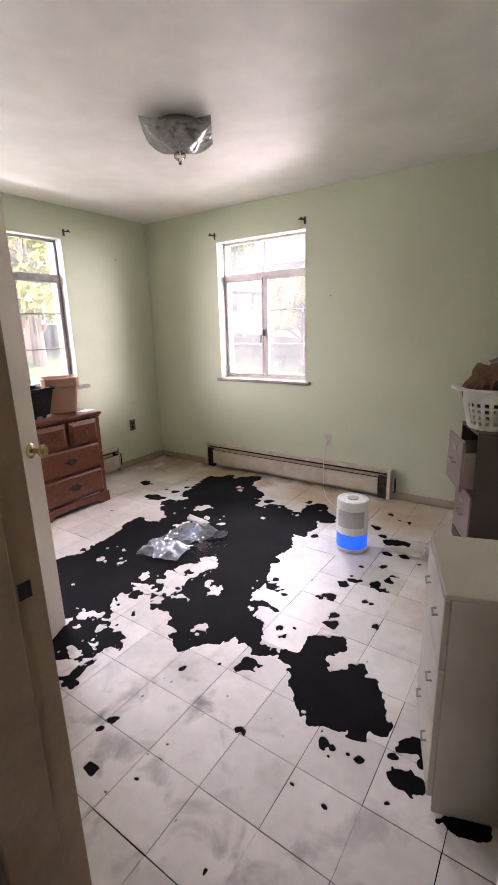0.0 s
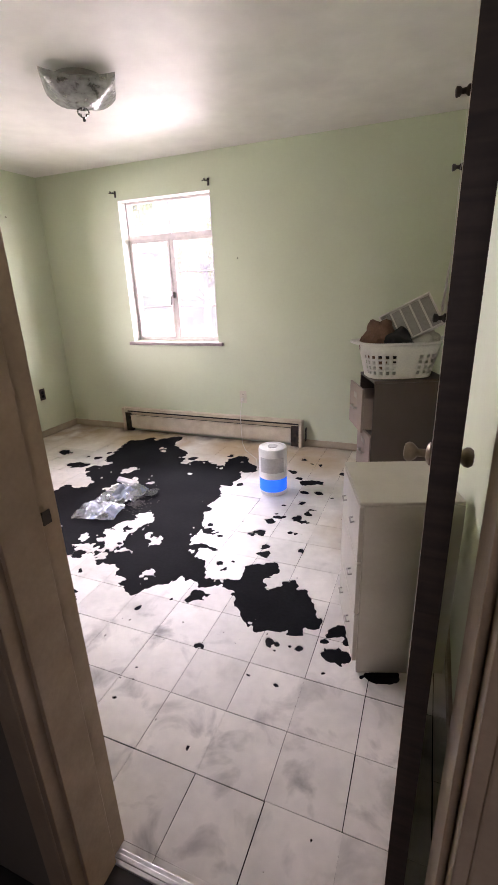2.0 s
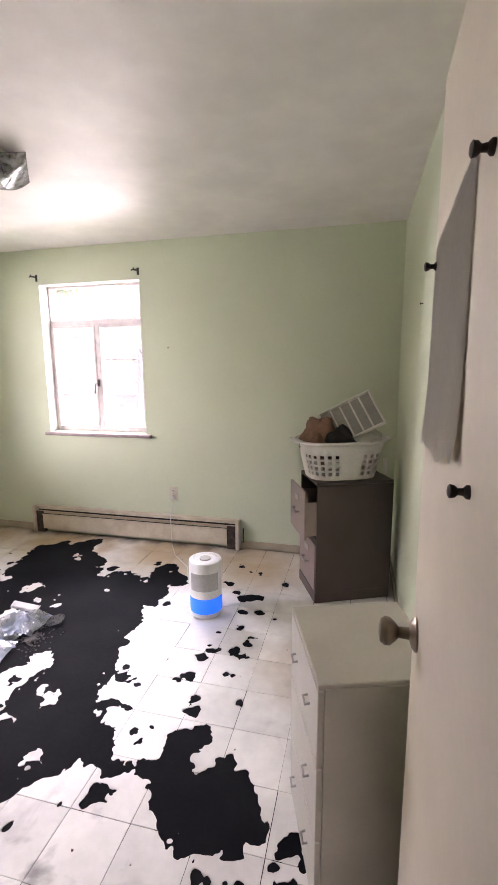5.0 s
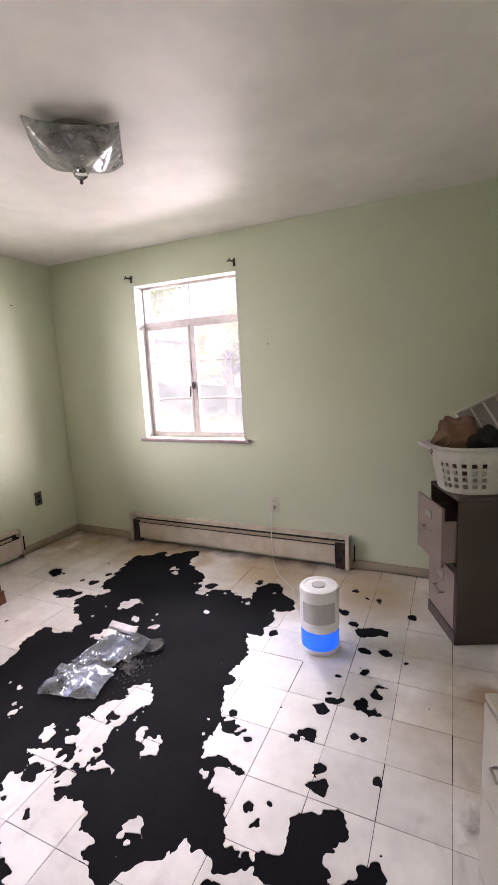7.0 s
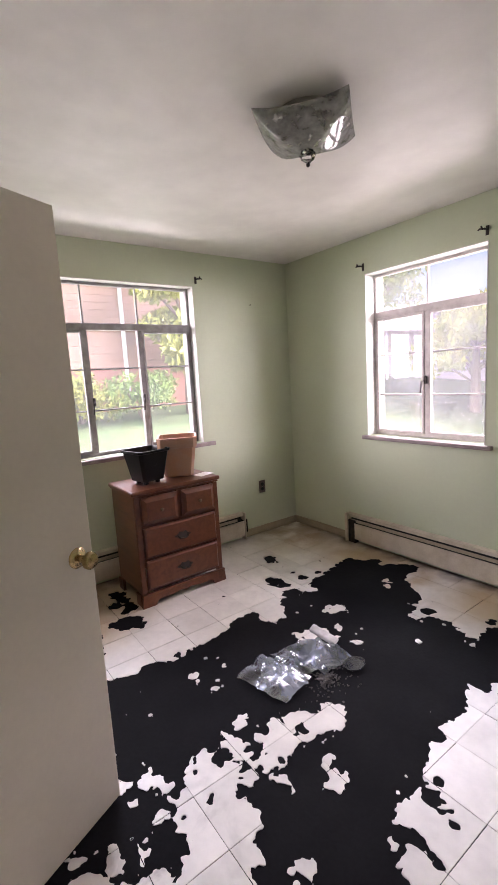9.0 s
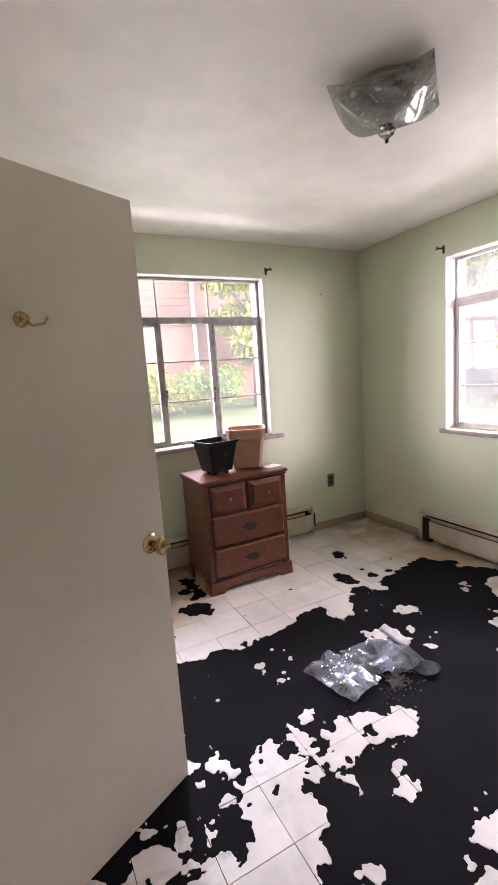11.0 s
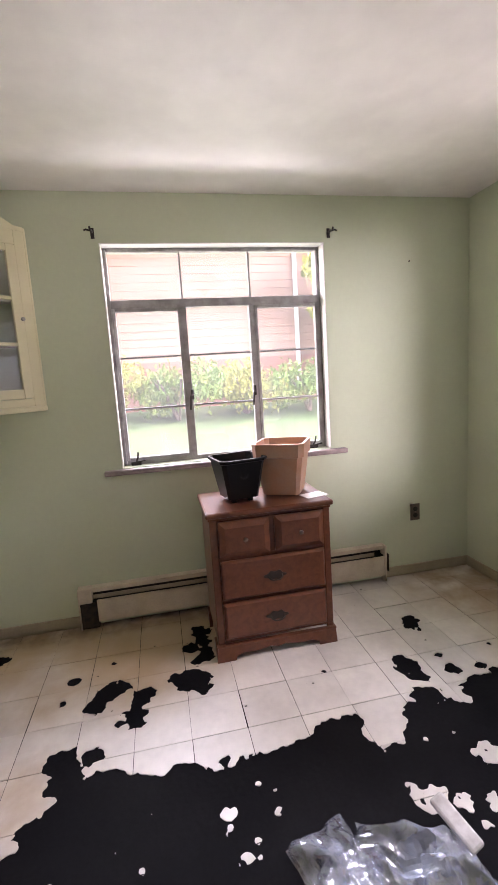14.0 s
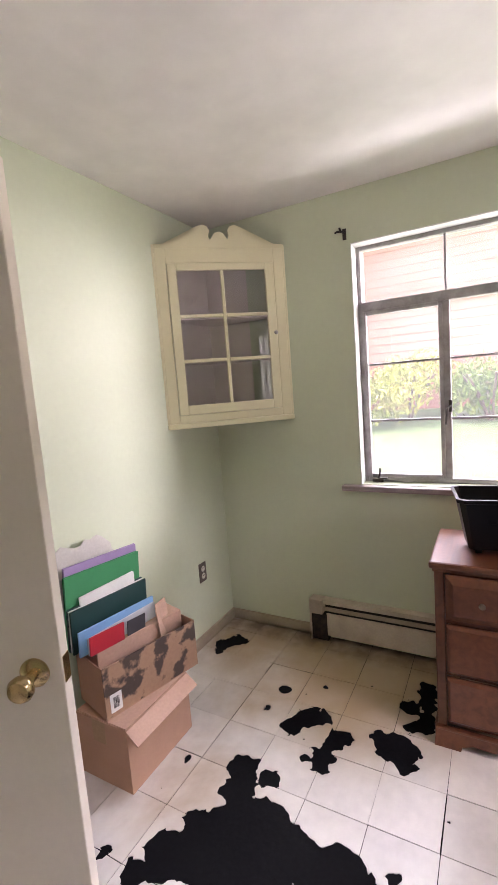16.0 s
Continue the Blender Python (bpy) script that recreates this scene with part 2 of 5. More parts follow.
# ---- the room ----
XW, XE, YS, YN, H = -3.31, 0.54, 0.495, 3.70, 2.465
WT = 0.22          # outer walls
ST = 0.15          # inner walls
YH = YS - ST       # hall face of the south wall
NWIN = (-2.395, -1.462, 0.935, 2.185)
WWIN = (1.395, 2.70, 0.938, 2.20)
DOORX = (-0.322, 0.463, 2.03)
CLOSX = (-1.955, -1.165, 2.01)


def wall_with_hole(name, axis, span, depth, z0, z1, holes, mat, label):
    """A wall slab with rectangular openings: holes of (from, to, bottom, top) in order along the wall."""
    bm = bmesh.new()

    def slab(a, b, lo, hi):
        if b - a > 1e-4 and hi - lo > 1e-4:
            p, q = (a, depth[0], lo), (b, depth[1], hi)
            if axis == "y":
                p, q = (depth[0], a, lo), (depth[1], b, hi)
            put_box(bm, p, q)
    at = span[0]
    for a, b, lo, hi in holes:
        slab(at, a, z0, z1)
        slab(a, b, z0, lo)
        slab(a, b, hi, z1)
        at = b
    slab(at, span[1], z0, z1)
    return structure(name, bm, mat, label, "wall")


wall_with_hole("wall_north", "x", (XW - WT, XE + ST), (YN, YN + WT), -0.1, H, [NWIN], WALL, "pale green painted plaster wall with one window")
wall_with_hole("wall_west", "y", (YS, YN), (XW - WT, XW), -0.1, H, [WWIN], WALL, "pale green painted plaster wall with a wide window")
wall_with_hole("wall_east", "y", (YS, YN), (XE, XE + ST), -0.1, H, [], WALL, "pale green painted plaster wall, plain")
wall_with_hole("wall_south", "x", (XW - WT, XE + ST), (YH, YS), -0.1, H,
               [(CLOSX[0], CLOSX[1], -0.1, CLOSX[2]), (DOORX[0], DOORX[1], -0.1, DOORX[2])], WALL, "pale green painted wall with two doorways")
structure("ceiling", box((XW - WT, YH, H), (XE + ST, YN + WT, H + 0.12)), CEIL, "off-white plaster ceiling with uneven patches", "ceiling")
structure("floor", box((XW, YS - 0.03, -0.1), (XE, YN, -0.003)), TAR, "black adhesive left where the floor tiles came off", "floor")

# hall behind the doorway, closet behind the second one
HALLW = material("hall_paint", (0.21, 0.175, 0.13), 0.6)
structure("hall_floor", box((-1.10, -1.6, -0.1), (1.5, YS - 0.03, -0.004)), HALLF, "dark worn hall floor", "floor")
structure("hall_ceiling", box((-1.25, -1.75, H), (1.65, YH, H + 0.12)), CEIL, "hall ceiling", "ceiling")
# opening added out of view, only to let the hall fill lamp in
wall_with_hole("hall_wall_south", "x", (-1.25, 1.65), (-1.75, -1.6), -0.1, H, [(0.55, 1.25, 0.95, 2.1)], HALLW, "plain unseen hall wall with an opening added for the fill lamp")
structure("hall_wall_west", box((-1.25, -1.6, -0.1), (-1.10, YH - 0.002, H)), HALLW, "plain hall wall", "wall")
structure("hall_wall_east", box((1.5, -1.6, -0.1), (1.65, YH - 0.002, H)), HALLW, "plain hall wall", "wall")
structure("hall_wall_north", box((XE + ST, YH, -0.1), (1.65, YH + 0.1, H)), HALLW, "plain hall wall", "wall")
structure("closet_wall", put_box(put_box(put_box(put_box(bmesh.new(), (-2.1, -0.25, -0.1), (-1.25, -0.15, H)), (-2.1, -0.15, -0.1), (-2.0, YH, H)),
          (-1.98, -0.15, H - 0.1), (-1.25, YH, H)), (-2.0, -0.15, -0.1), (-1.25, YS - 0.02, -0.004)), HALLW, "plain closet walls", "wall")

# thin sheet that turns the green slab's hall face dark brown
structure("hall_panel_1", box((XW + 0.002, YH - 0.004, 0.0), (DOORX[0] - 0.062, YH - 0.0005, H - 0.002)), HALLW, "thin dark brown sheet over the green wall's hall face, beside the door", "wall")


# ---- windows ----
def glass_material(low, high):
    """Old window glass, a little dirty, with a veil mixed in to wash the view pale: low and high give the haze's share.
    """
    m = bpy.data.materials.new("window_glass")
    m.use_nodes = True
    nt = m.node_tree
    out = nt.nodes["Material Output"]
    nt.nodes.remove(nt.nodes["Principled BSDF"])
    clear = nt.nodes.new("ShaderNodeBsdfTransparent")
    gloss = nt.nodes.new("ShaderNodeBsdfGlossy")
    gloss.inputs["Roughness"].default_value = 0.03
    haze = nt.nodes.new("ShaderNodeBsdfTranslucent")
    haze.inputs["Color"].default_value = (0.92, 0.93, 0.95, 1)
    co = nt.nodes.new("ShaderNodeTexCoord")
    n = nt.nodes.new("ShaderNodeTexNoise")
    n.inputs["Scale"].default_value = 5
    nt.links.new(co.outputs["Object"], n.inputs["Vector"])
    r = nt.nodes.new("ShaderNodeMapRange")
    r.inputs["To Min"].default_value, r.inputs["To Max"].default_value = low, high
    nt.links.new(n.outputs["Fac"], r.inputs["Value"])
    a, b = nt.nodes.new("ShaderNodeMixShader"), nt.nodes.new("ShaderNodeMixShader")
    a.inputs[0].default_value = 0.06
    nt.links.new(clear.outputs[0], a.inputs[1])
    nt.links.new(gloss.outputs[0], a.inputs[2])
    nt.links.new(r.outputs["Result"], b.inputs[0])
    nt.links.new(a.outputs[0], b.inputs[1])
    nt.links.new(haze.outputs[0], b.inputs[2])
    nt.links.new(b.outputs[0], out.inputs["Surface"])
    return m


GLASS_N, GLASS_W = glass_material(0.022, 0.055), glass_material(0.012, 0.030)


def steel_window(name, m, x0, x1, z0, z1, transom, mullions, bars, sashes, mat, label, handles, glass):
    """A steel casement window, facing -y in its own frame: a transom light over side-hung sashes."""
    w = thing(name, m, label, "window", "", "structure")
    f, d = 0.026, 0.035

    def bar(nm, a, b, depth=d, off=0.0, parent=w, bev=0.003):
        return part(nm, box((a[0], off, a[1]), (b[0], off + depth, b[1]), bev), mat, parent)
    bar("window_frame", (x0, z0), (x0 + f, z1))
    bar("window_frame", (x1 - f, z0), (x1, z1))
    bar("window_frame", (x0 + f, z1 - f), (x1 - f, z1))
    bar("window_frame", (x0 + f, z0), (x1 - f, z0 + f))
    bar("transom_bar", (x0 + f, transom - 0.024), (x1 - f, transom + 0.024), 0.05, -0.012)
    edges = [x0 + f] + mullions + [x1 - f]
    for x in mullions:
        bar("mullion", (x - 0.016, z0 + f), (x + 0.016, transom - 0.024), 0.04, -0.004)
        bar("glazing_bar", (x - 0.006, transom + 0.024), (x + 0.006, z1 - f), 0.02, 0.008)
    for k, (a, b) in enumerate(zip(edges, edges[1:])):
        a2, b2 = a + (0.016 if k else 0), b - (0.016 if k < len(edges) - 2 else 0)
        top = transom - 0.024
        if sashes[k]:
            s = 0.020
            q = part("casement", box((a2, -0.010, z0 + f), (a2 + s, 0.022, top), 0.003), mat, w)
            put = ((b2 - s, z0 + f, b2, top), (a2 + s, top - s, b2 - s, top), (a2 + s, z0 + f, b2 - s, z0 + f + s))
            for p in put:
                part("sash_rail", box((p[0], -0.010, p[1]), (p[2], 0.022, p[3]), 0.003), mat, q)
            a2, b2 = a2 + s, b2 - s
        for z in bars:
            bar("glazing_bar", (a2, z - 0.006), (b2, z + 0.006), 0.018, 0.002)
        zs = [z0 + f] + bars + [top]
        for lo, hi in zip(zs, zs[1:]):
            g = part("pane", box((a2, 0.012, lo + 0.004), (b2, 0.016, hi - 0.004)), glass, w)
            g.visible_shadow = False
        g = part("pane", box((a + 0.004, 0.016, transom + 0.024), (b - 0.004, 0.020, z1 - f)), glass, w)
        g.visible_shadow = False
    for hx, hz in handles:
        bm = box((hx - 0.008, -0.03, hz - 0.03), (hx + 0.008, -0.006, hz + 0.03), 0.003)
        put_tube(bm, [(hx, -0.028, hz), (hx - 0.012, -0.05, hz - 0.01), (hx - 0.02, -0.052, hz - 0.09)], 0.006)
        part("window_handle", bm, IRON, w, "dark metal casement handle")
    return w


steel_window("window_1", pose(0, YN + 0.10, 0), NWIN[0], NWIN[1], NWIN[2], NWIN[3], 1.872, [-1.935], [1.255, 1.56], (1, 1), METAL_N,
             "steel casement window with worn mauve-grey paint, closed", [(-1.935, 1.36)], GLASS_N)
west_window = steel_window("window_2", pose(XW - 0.08, 0, 0, 0, 0, 90), WWIN[0], WWIN[1], WWIN[2], WWIN[3], 1.882, [1.832, 2.247], [1.275, 1.577], (1, 0, 1), METAL_W,
             "wide steel casement window with bare grey metal, closed", [(1.845, 1.34), (2.235, 1.34)], GLASS_W)
for cx in (1.475, 2.60):
    bm = box((cx - 0.03, -0.035, WWIN[2] + 0.002), (cx + 0.03, -0.012, WWIN[2] + 0.024), 0.004)
    put_tube(bm, [(cx, -0.026, WWIN[2] + 0.02), (cx + 0.012, -0.034, WWIN[2] + 0.05), (cx + 0.016, -0.036, WWIN[2] + 0.082)], 0.006)
    put_tube(bm, [(cx + 0.0, -0.026, WWIN[2] + 0.02), (cx + 0.055, -0.045, WWIN[2] + 0.032)], 0.005)
    part("sash_operator", bm, IRON, west_window, "dark iron crank at the foot of the sash")

# white reveals round the openings and stone sills
def reveal(name, m, x0, x1, z0, z1, depth):
    w = thing(name, m, "thin white painted edge lining the window opening", "trim", "", "structure")
    for a, b in (((x0, z0), (x0 + 0.006, z1)), ((x1 - 0.006, z0), (x1, z1)), ((x0 + 0.006, z1 - 0.006), (x1 - 0.006, z1))):
        part("reveal_lining", box((a[0], -0.003, a[1]), (b[0], depth, b[1]), 0.001), WHITE, w)
    return w


reveal("trim_1", pose(0, YN, 0), *NWIN, 0.098)
reveal("trim_2", pose(XW, 0, 0, 0, 0, 90), *WWIN, 0.078)
tagged(part("window_sill_1", box((NWIN[0] - 0.035, YN - 0.035, 0.905), (NWIN[1] + 0.05, YN + 0.098, 0.934), 0.006), SILL), "mauve-brown stone sill under the window", "window sill", "", "structure")
tagged(part("window_sill_2", box((XW - 0.078, WWIN[0] - 0.10, 0.903), (XW + 0.04, WWIN[1] + 0.10, 0.934), 0.006), SILL), "brown stone sill under the wide window", "window sill", "", "structure")


# ---- baseboards and heaters ----
def baseboard(name, a, b):
    bm = put_box(box(a, b, 0.004), (a[0], a[1], 0.0), (b[0], b[1], 0.012))
    tagged(part(name, bm, BASE), "tan painted wooden baseboard, scuffed", "baseboard", "", "structure")


baseboard("baseboard_1", (XW + 0.014, YN - 0.014, 0), (-2.615, YN, 0.066))
baseboard("baseboard_2", (-0.645, YN - 0.014, 0), (XE - 0.014, YN, 0.066))
baseboard("baseboard_3", (XW, 3.045, 0), (XW + 0.014, YN, 0.066))
baseboard("baseboard_4", (XW, YS + 0.014, 0), (XW + 0.014, 1.065, 0.066))
baseboard("baseboard_5", (XW, YS, 0), (CLOSX[0] - 0.07, YS + 0.014, 0.066))
baseboard("baseboard_6", (CLOSX[1] + 0.07, YS, 0), (DOORX[0] - 0.07, YS + 0.014, 0.066))
baseboard("baseboard_7", (XE - 0.014, YS, 0), (XE, YN, 0.066))


# rust and grime, with the end gaps' shade put into the near-black colour
SHADE_GRIME = material("rusty_gap_shade", (0.016, 0.012, 0.010), 0.8, second=(0.07, 0.045, 0.028), scale=26, amount=0.8)


def heater(name, m, length, label, cap, half):
    """A baseboard heater along +x, against the wall at y = 0, its face towards -y."""
    h = thing(name, m, label, "baseboard heater")
    z0, z1, d = 0.015, 0.25, 0.065
    part("back_panel", box((0.0, -0.008, z0), (length, 0.0, z1)), CREAM, h)
    bm = put_prism(bmesh.new(), [(0, 0), (0.034, -0.004), (0.034, -0.030), (0.030, -0.030), (0.030, -0.009), (0, -0.006)], length,
                   pose(0, -0.008, z1) @ Matrix(((0, 1, 0, 0), (-1, 0, 0, 0), (0, 0, 1, 0), (0, 0, 0, 1))))
    part("hood", bm, CREAM, h)
    # black liner added behind the slot to paint in its shade
    part("slot_shade_liner", box((0.02, -0.0125, 0.03), (length - 0.02, -0.0085, 0.238)), FIN, h, "black liner with the slot's shade put into its colour")
    end = length - (0.018 if half else 0.105)
    bm = box((0.105, -d, 0.042), (end, -d + 0.006, 0.178), 0.003)
    put_box(bm, (0.105, -d - 0.004, 0.171), (end, -d + 0.002, 0.182), 0.002)
    part("front_panel", bm, CREAM, h, "cream enamel panel with rust and grime")
    bm = box((0.06, -d + 0.014, 0.07), (length - 0.06, -0.012, 0.17))
    for k in range(int(length / 0.04)):
        put_box(bm, (0.07 + k * 0.04, -d + 0.010, 0.06), (0.071 + k * 0.04, -0.010, 0.185))
    part("heating_element", bm, FIN, h, "dark finned heating element in the slot")
    part("damper", box((cap, -0.046, 0.181), (length - cap, -0.040, 0.206), 0.002, None), BASE, h, "brown stained damper strip in the slot")
    low = 0.165 if half else 0.0
    part("end_cap", box((0, -d - 0.004, low), (cap, -0.004, z1 + 0.003), 0.006), CREAM, h, "cream end cap, rusty at its edges")
    part("end_gap", box((0.007 if half else cap, -d + 0.010, 0.002), (0.105, -0.01, 0.164 if half else 0.2), 0.003), SHADE_GRIME, h, "dark rusty block filling the end gap, the gap's shade in its colour")
    if half:
        part("end_plate", box((0, -d, 0.0), (0.006, -0.004, 0.1645)), CREAM, h)
    else:
        part("end_gap", box((end, -d + 0.010, 0.002), (length - cap, -0.01, 0.2), 0.003), SHADE_GRIME, h, "dark rusty block filling the end gap, the gap's shade in its colour")
    right = 0.014 if half else cap
    part("end_cap", box((length - right, -d - 0.004, 0.0), (length, -0.004, z1 + 0.003), 0.006), CREAM, h)
    return h


heater("baseboard_heater", pose(-2.61, YN, 0), 1.96, "long cream baseboard heater, grimy, along the wall under the window", 0.03, False)
heater("baseboard_heater", pose(XW, 1.07, 0, 0, 0, 90), 1.97, "cream baseboard heater, stained, behind the dresser", 0.08, True)


# ---- doors ----
def casing(name, x0, x1, top, ys, side, mat):
    """Flat door casing on one face of the south wall."""
    t = thing(name, pose(0, 0, 0), "painted flat wooden door casing, worn", "door frame", "", "structure")
    a, b = (ys, ys + 0.014) if side > 0 else (ys - 0.014, ys)
    right = min(x1 + 0.06, XE - 0.002) if side > 0 else x1 + 0.06
    for p, q in (((x0 - 0.06, 0), (x0, top + 0.06)), ((x1, 0), (right, top + 0.06)), ((x0, top), (x1, top + 0.06))):
        part("casing_board", box((p[0], a, p[1]), (q[0], b, q[1]), 0.004), mat, t)
    return t


def lining(name, x0, x1, top, mat):
    t = thing(name, pose(0, 0, 0), "painted wooden door jamb with a stop", "door jamb", "", "structure")
    for p, q in (((x0, 0), (x0 + 0.018, top)), ((x1 - 0.018, 0), (x1, top)), ((x0 + 0.018, top - 0.018), (x1 - 0.018, top))):
        part("jamb_board", box((p[0], YH - 0.012, p[1]), (q[0], YS + 0.012, q[1]), 0.002), mat, t)
    for p, q in (((x0 + 0.018, 0), (x0 + 0.03, top - 0.018)), ((x1 - 0.03, 0), (x1 - 0.018, top - 0.018)), ((x0 + 0.03, top - 0.03), (x1 - 0.03, top - 0.018))):
        part("stop", box((p[0], YH + 0.02, p[1]), (q[0], YS - 0.04, q[1]), 0.002), mat, t)
    return t


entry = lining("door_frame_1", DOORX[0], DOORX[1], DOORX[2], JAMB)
part("strike_plate", box((DOORX[0] + 0.018, YS - 0.030, 1.010), (DOORX[0] + 0.0205, YS - 0.010, 1.038)), IRON, entry, "dark metal strike plate")
lining("door_frame_2", CLOSX[0], CLOSX[1], CLOSX[2], JAMB)
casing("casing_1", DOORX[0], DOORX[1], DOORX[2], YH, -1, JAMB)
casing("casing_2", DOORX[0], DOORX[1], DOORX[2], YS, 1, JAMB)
casing("casing_3", CLOSX[0], CLOSX[1], CLOSX[2], YS, 1, JAMB)
tagged(part("threshold", put_box(box((DOORX[0] + 0.018, YS - 0.045, -0.004), (DOORX[1] - 0.018, YS - 0.010, 0.004), 0.002), (DOORX[0] + 0.018, YS - 0.034, 0.0), (DOORX[1] - 0.018, YS - 0.021, 0.006), 0.002), ALU),
       "worn aluminium threshold strip between hall and room", "threshold", "", "structure")


BAREWOOD = wood("bare_dark_wood", (0.030, 0.020, 0.013), (0.055, 0.036, 0.024), 0.6)


def knob(parent, x, y, z, side, mat):
    m = pose(x, y, z, -90 * side)
    part("knob", lathe([(0.033, 0.0), (0.033, 0.004), (0.026, 0.010), (0.012, 0.014), (0.011, 0.034), (0.018, 0.040), (0.027, 0.050), (0.028, 0.060), (0.022, 0.069), (0.010, 0.072)], 24, m), mat, parent, smooth=True)


def door_leaf(name, m, width, height, mat, knob_mat, label, knob_z):
    """A flush door, hinged at its own x = 0, thickness along y."""
    d = thing(name, m, label, "door", "", "structure")
    part("leaf", box((0.003, -0.0175, 0.012), (width, 0.0175, height), 0.003), mat, d)
    part("hinge_edge", box((0.0, -0.0172, 0.013), (0.0028, 0.0172, height - 0.001)), BAREWOOD, d, "bare dark wooden edge")
    for s in (1, -1):
        knob(d, width - 0.062, 0.0175 * s, knob_z, s, knob_mat)
    part("latch_plate", box((width - 0.001, -0.013, knob_z - 0.03), (width + 0.0015, 0.013, knob_z + 0.03)), knob_mat, d, "brass latch plate in the edge")
    for z in (0.22, height - 0.22):
        part("hinge", lathe([(0.006, -0.045), (0.006, 0.045)], 10, pose(-0.004, 0.0, z)), STEEL, d)
    return d


DOOR_1 = pose(0.3875, YS + 0.003, 0, 0, 0, 88.6)
DOOR_FACE = DOOR_1 @ pose(0, 0.0175, 0, 0, 0, 180)
door_leaf("door_1", DOOR_1, 0.725, 1.985, DOOR, DULL, "cream flush door, open towards the east wall", 0.975)
door_leaf("door_2", pose(-1.178, YS + 0.008, 0, 0, 0, 116.3), 0.785, 1.985, DOOR, BRASS, "cream flush closet door standing open, brass knob", 0.925)


# ---- things: wall fittings ----
PLATE = material("outlet_plate_ivory", (0.62, 0.58, 0.48), 0.4, scale=40)
PLATED = material("outlet_plate_brown", (0.10, 0.075, 0.055), 0.45, scale=40)
CORD = material("white_cord", (0.66, 0.64, 0.60), 0.5, scale=30)


def outlet(m, plate, face, label):
    """A wall outlet at y = 0, facing -y."""
    o = thing("wall_outlet", m, label, "outlet")
    part("plate", box((-0.035, -0.006, -0.058), (0.035, 0, 0.058), 0.003), plate, o)
    for z in (-0.022, 0.022):
        s = part("socket", lathe([(0.0165, 0), (0.0165, 0.004), (0.014, 0.005)], 16, pose(0, -0.005, z, 90)), face, o, smooth=True)
        part("slots", put_box(put_box(bmesh.new(), (-0.007, -0.0115, z + 0.001), (-0.004, -0.009, z + 0.009)), (0.004, -0.0115, z + 0.001), (0.007, -0.009, z + 0.009)), FIN, s)
    part("screw", lathe([(0.003, 0), (0.003, 0.002)], 8, pose(0, -0.006, 0, 90)), STEEL, o)
    return o


outlet(pose(-1.237, YN, 0.432), PLATE, PLATE, "ivory double wall outlet with a cord plugged in")
outlet(pose(XW, 3.29, 0.437, 0, 0, 90), PLATED, FIN, "dark brown double outlet on the green wall")
outlet(pose(-3.005, YS, 0.434, 0, 0, 180), PLATED, PLATE, "brown metal outlet plate on the green wall")


def rod_bracket(m, flip):
    b = thing("curtain_rod_bracket", m, "dark metal curtain rod bracket, empty, screwed above the window", "bracket", "curtain rod brackets")
    part("plate", box((-0.010, -0.004, -0.028), (0.010, 0, 0.028), 0.002), IRON, b)
    bm = tube([(0, -0.003, 0.004), (0, -0.035, 0.006), (0.004 * flip, -0.055, 0.0), (0.006 * flip, -0.066, 0.016)], 0.0055)
    put_tube(bm, [(0, -0.030, 0.004), (0.028 * flip, -0.036, 0.010), (0.040 * flip, -0.036, 0.004)], 0.005)
    part("arm", bm, IRON, b)
    return b


rod_bracket(pose(-2.41, YN, 2.238), -1)
rod_bracket(pose(-1.472, YN, 2.242), -1)
rod_bracket(pose(XW, 1.368, 2.25, 0, 0, 90), -1)
rod_bracket(pose(XW, 2.732, 2.25, 0, 0, 90), 1)
for m in (pose(-1.232, YN, 1.645, 90), pose(XW, 3.262, 2.08, 0, 90), pose(XE, 2.60, 1.78, 0, -90)):
    tagged(part("nail", lathe([(0.002, -0.004), (0.002, 0.012), (0.005, 0.012), (0.005, 0.015)], 8, m), IRON), "small dark nail stuck in the green wall", "nail", "nails in the walls")

# cord from the outlet to the air purifier
tagged(part("power_cord", put_box(tube([(-1.237, YN - 0.014, 0.41), (-1.238, YN - 0.05, 0.38), (-1.242, YN - 0.075, 0.27), (-1.235, YN - 0.085, 0.12), (-1.22, YN - 0.11, 0.012),
                                       (-1.12, 3.42, 0.006), (-0.95, 3.25, 0.006), (-0.85, 3.02, 0.006), (-0.72, 2.85, 0.006), (-0.66, 2.80, 0.012)], 0.0032, 6),
                               (-1.249, YN - 0.034, 0.398), (-1.225, YN - 0.008, 0.424), 0.004), CORD), "thin white power cord plugged into the outlet", "power cord")

# coat hook on the closet door, pegs and a torn sleeve on the hall door
def door_place(hx, hy, angle, s, side, z):
    """A pose on a door leaf's face, s metres from its hinge."""
    return pose(hx, hy, 0, 0, 0, angle) @ pose(s, 0.0175 * side, z, 0, 0, 0 if side < 0 else 180)


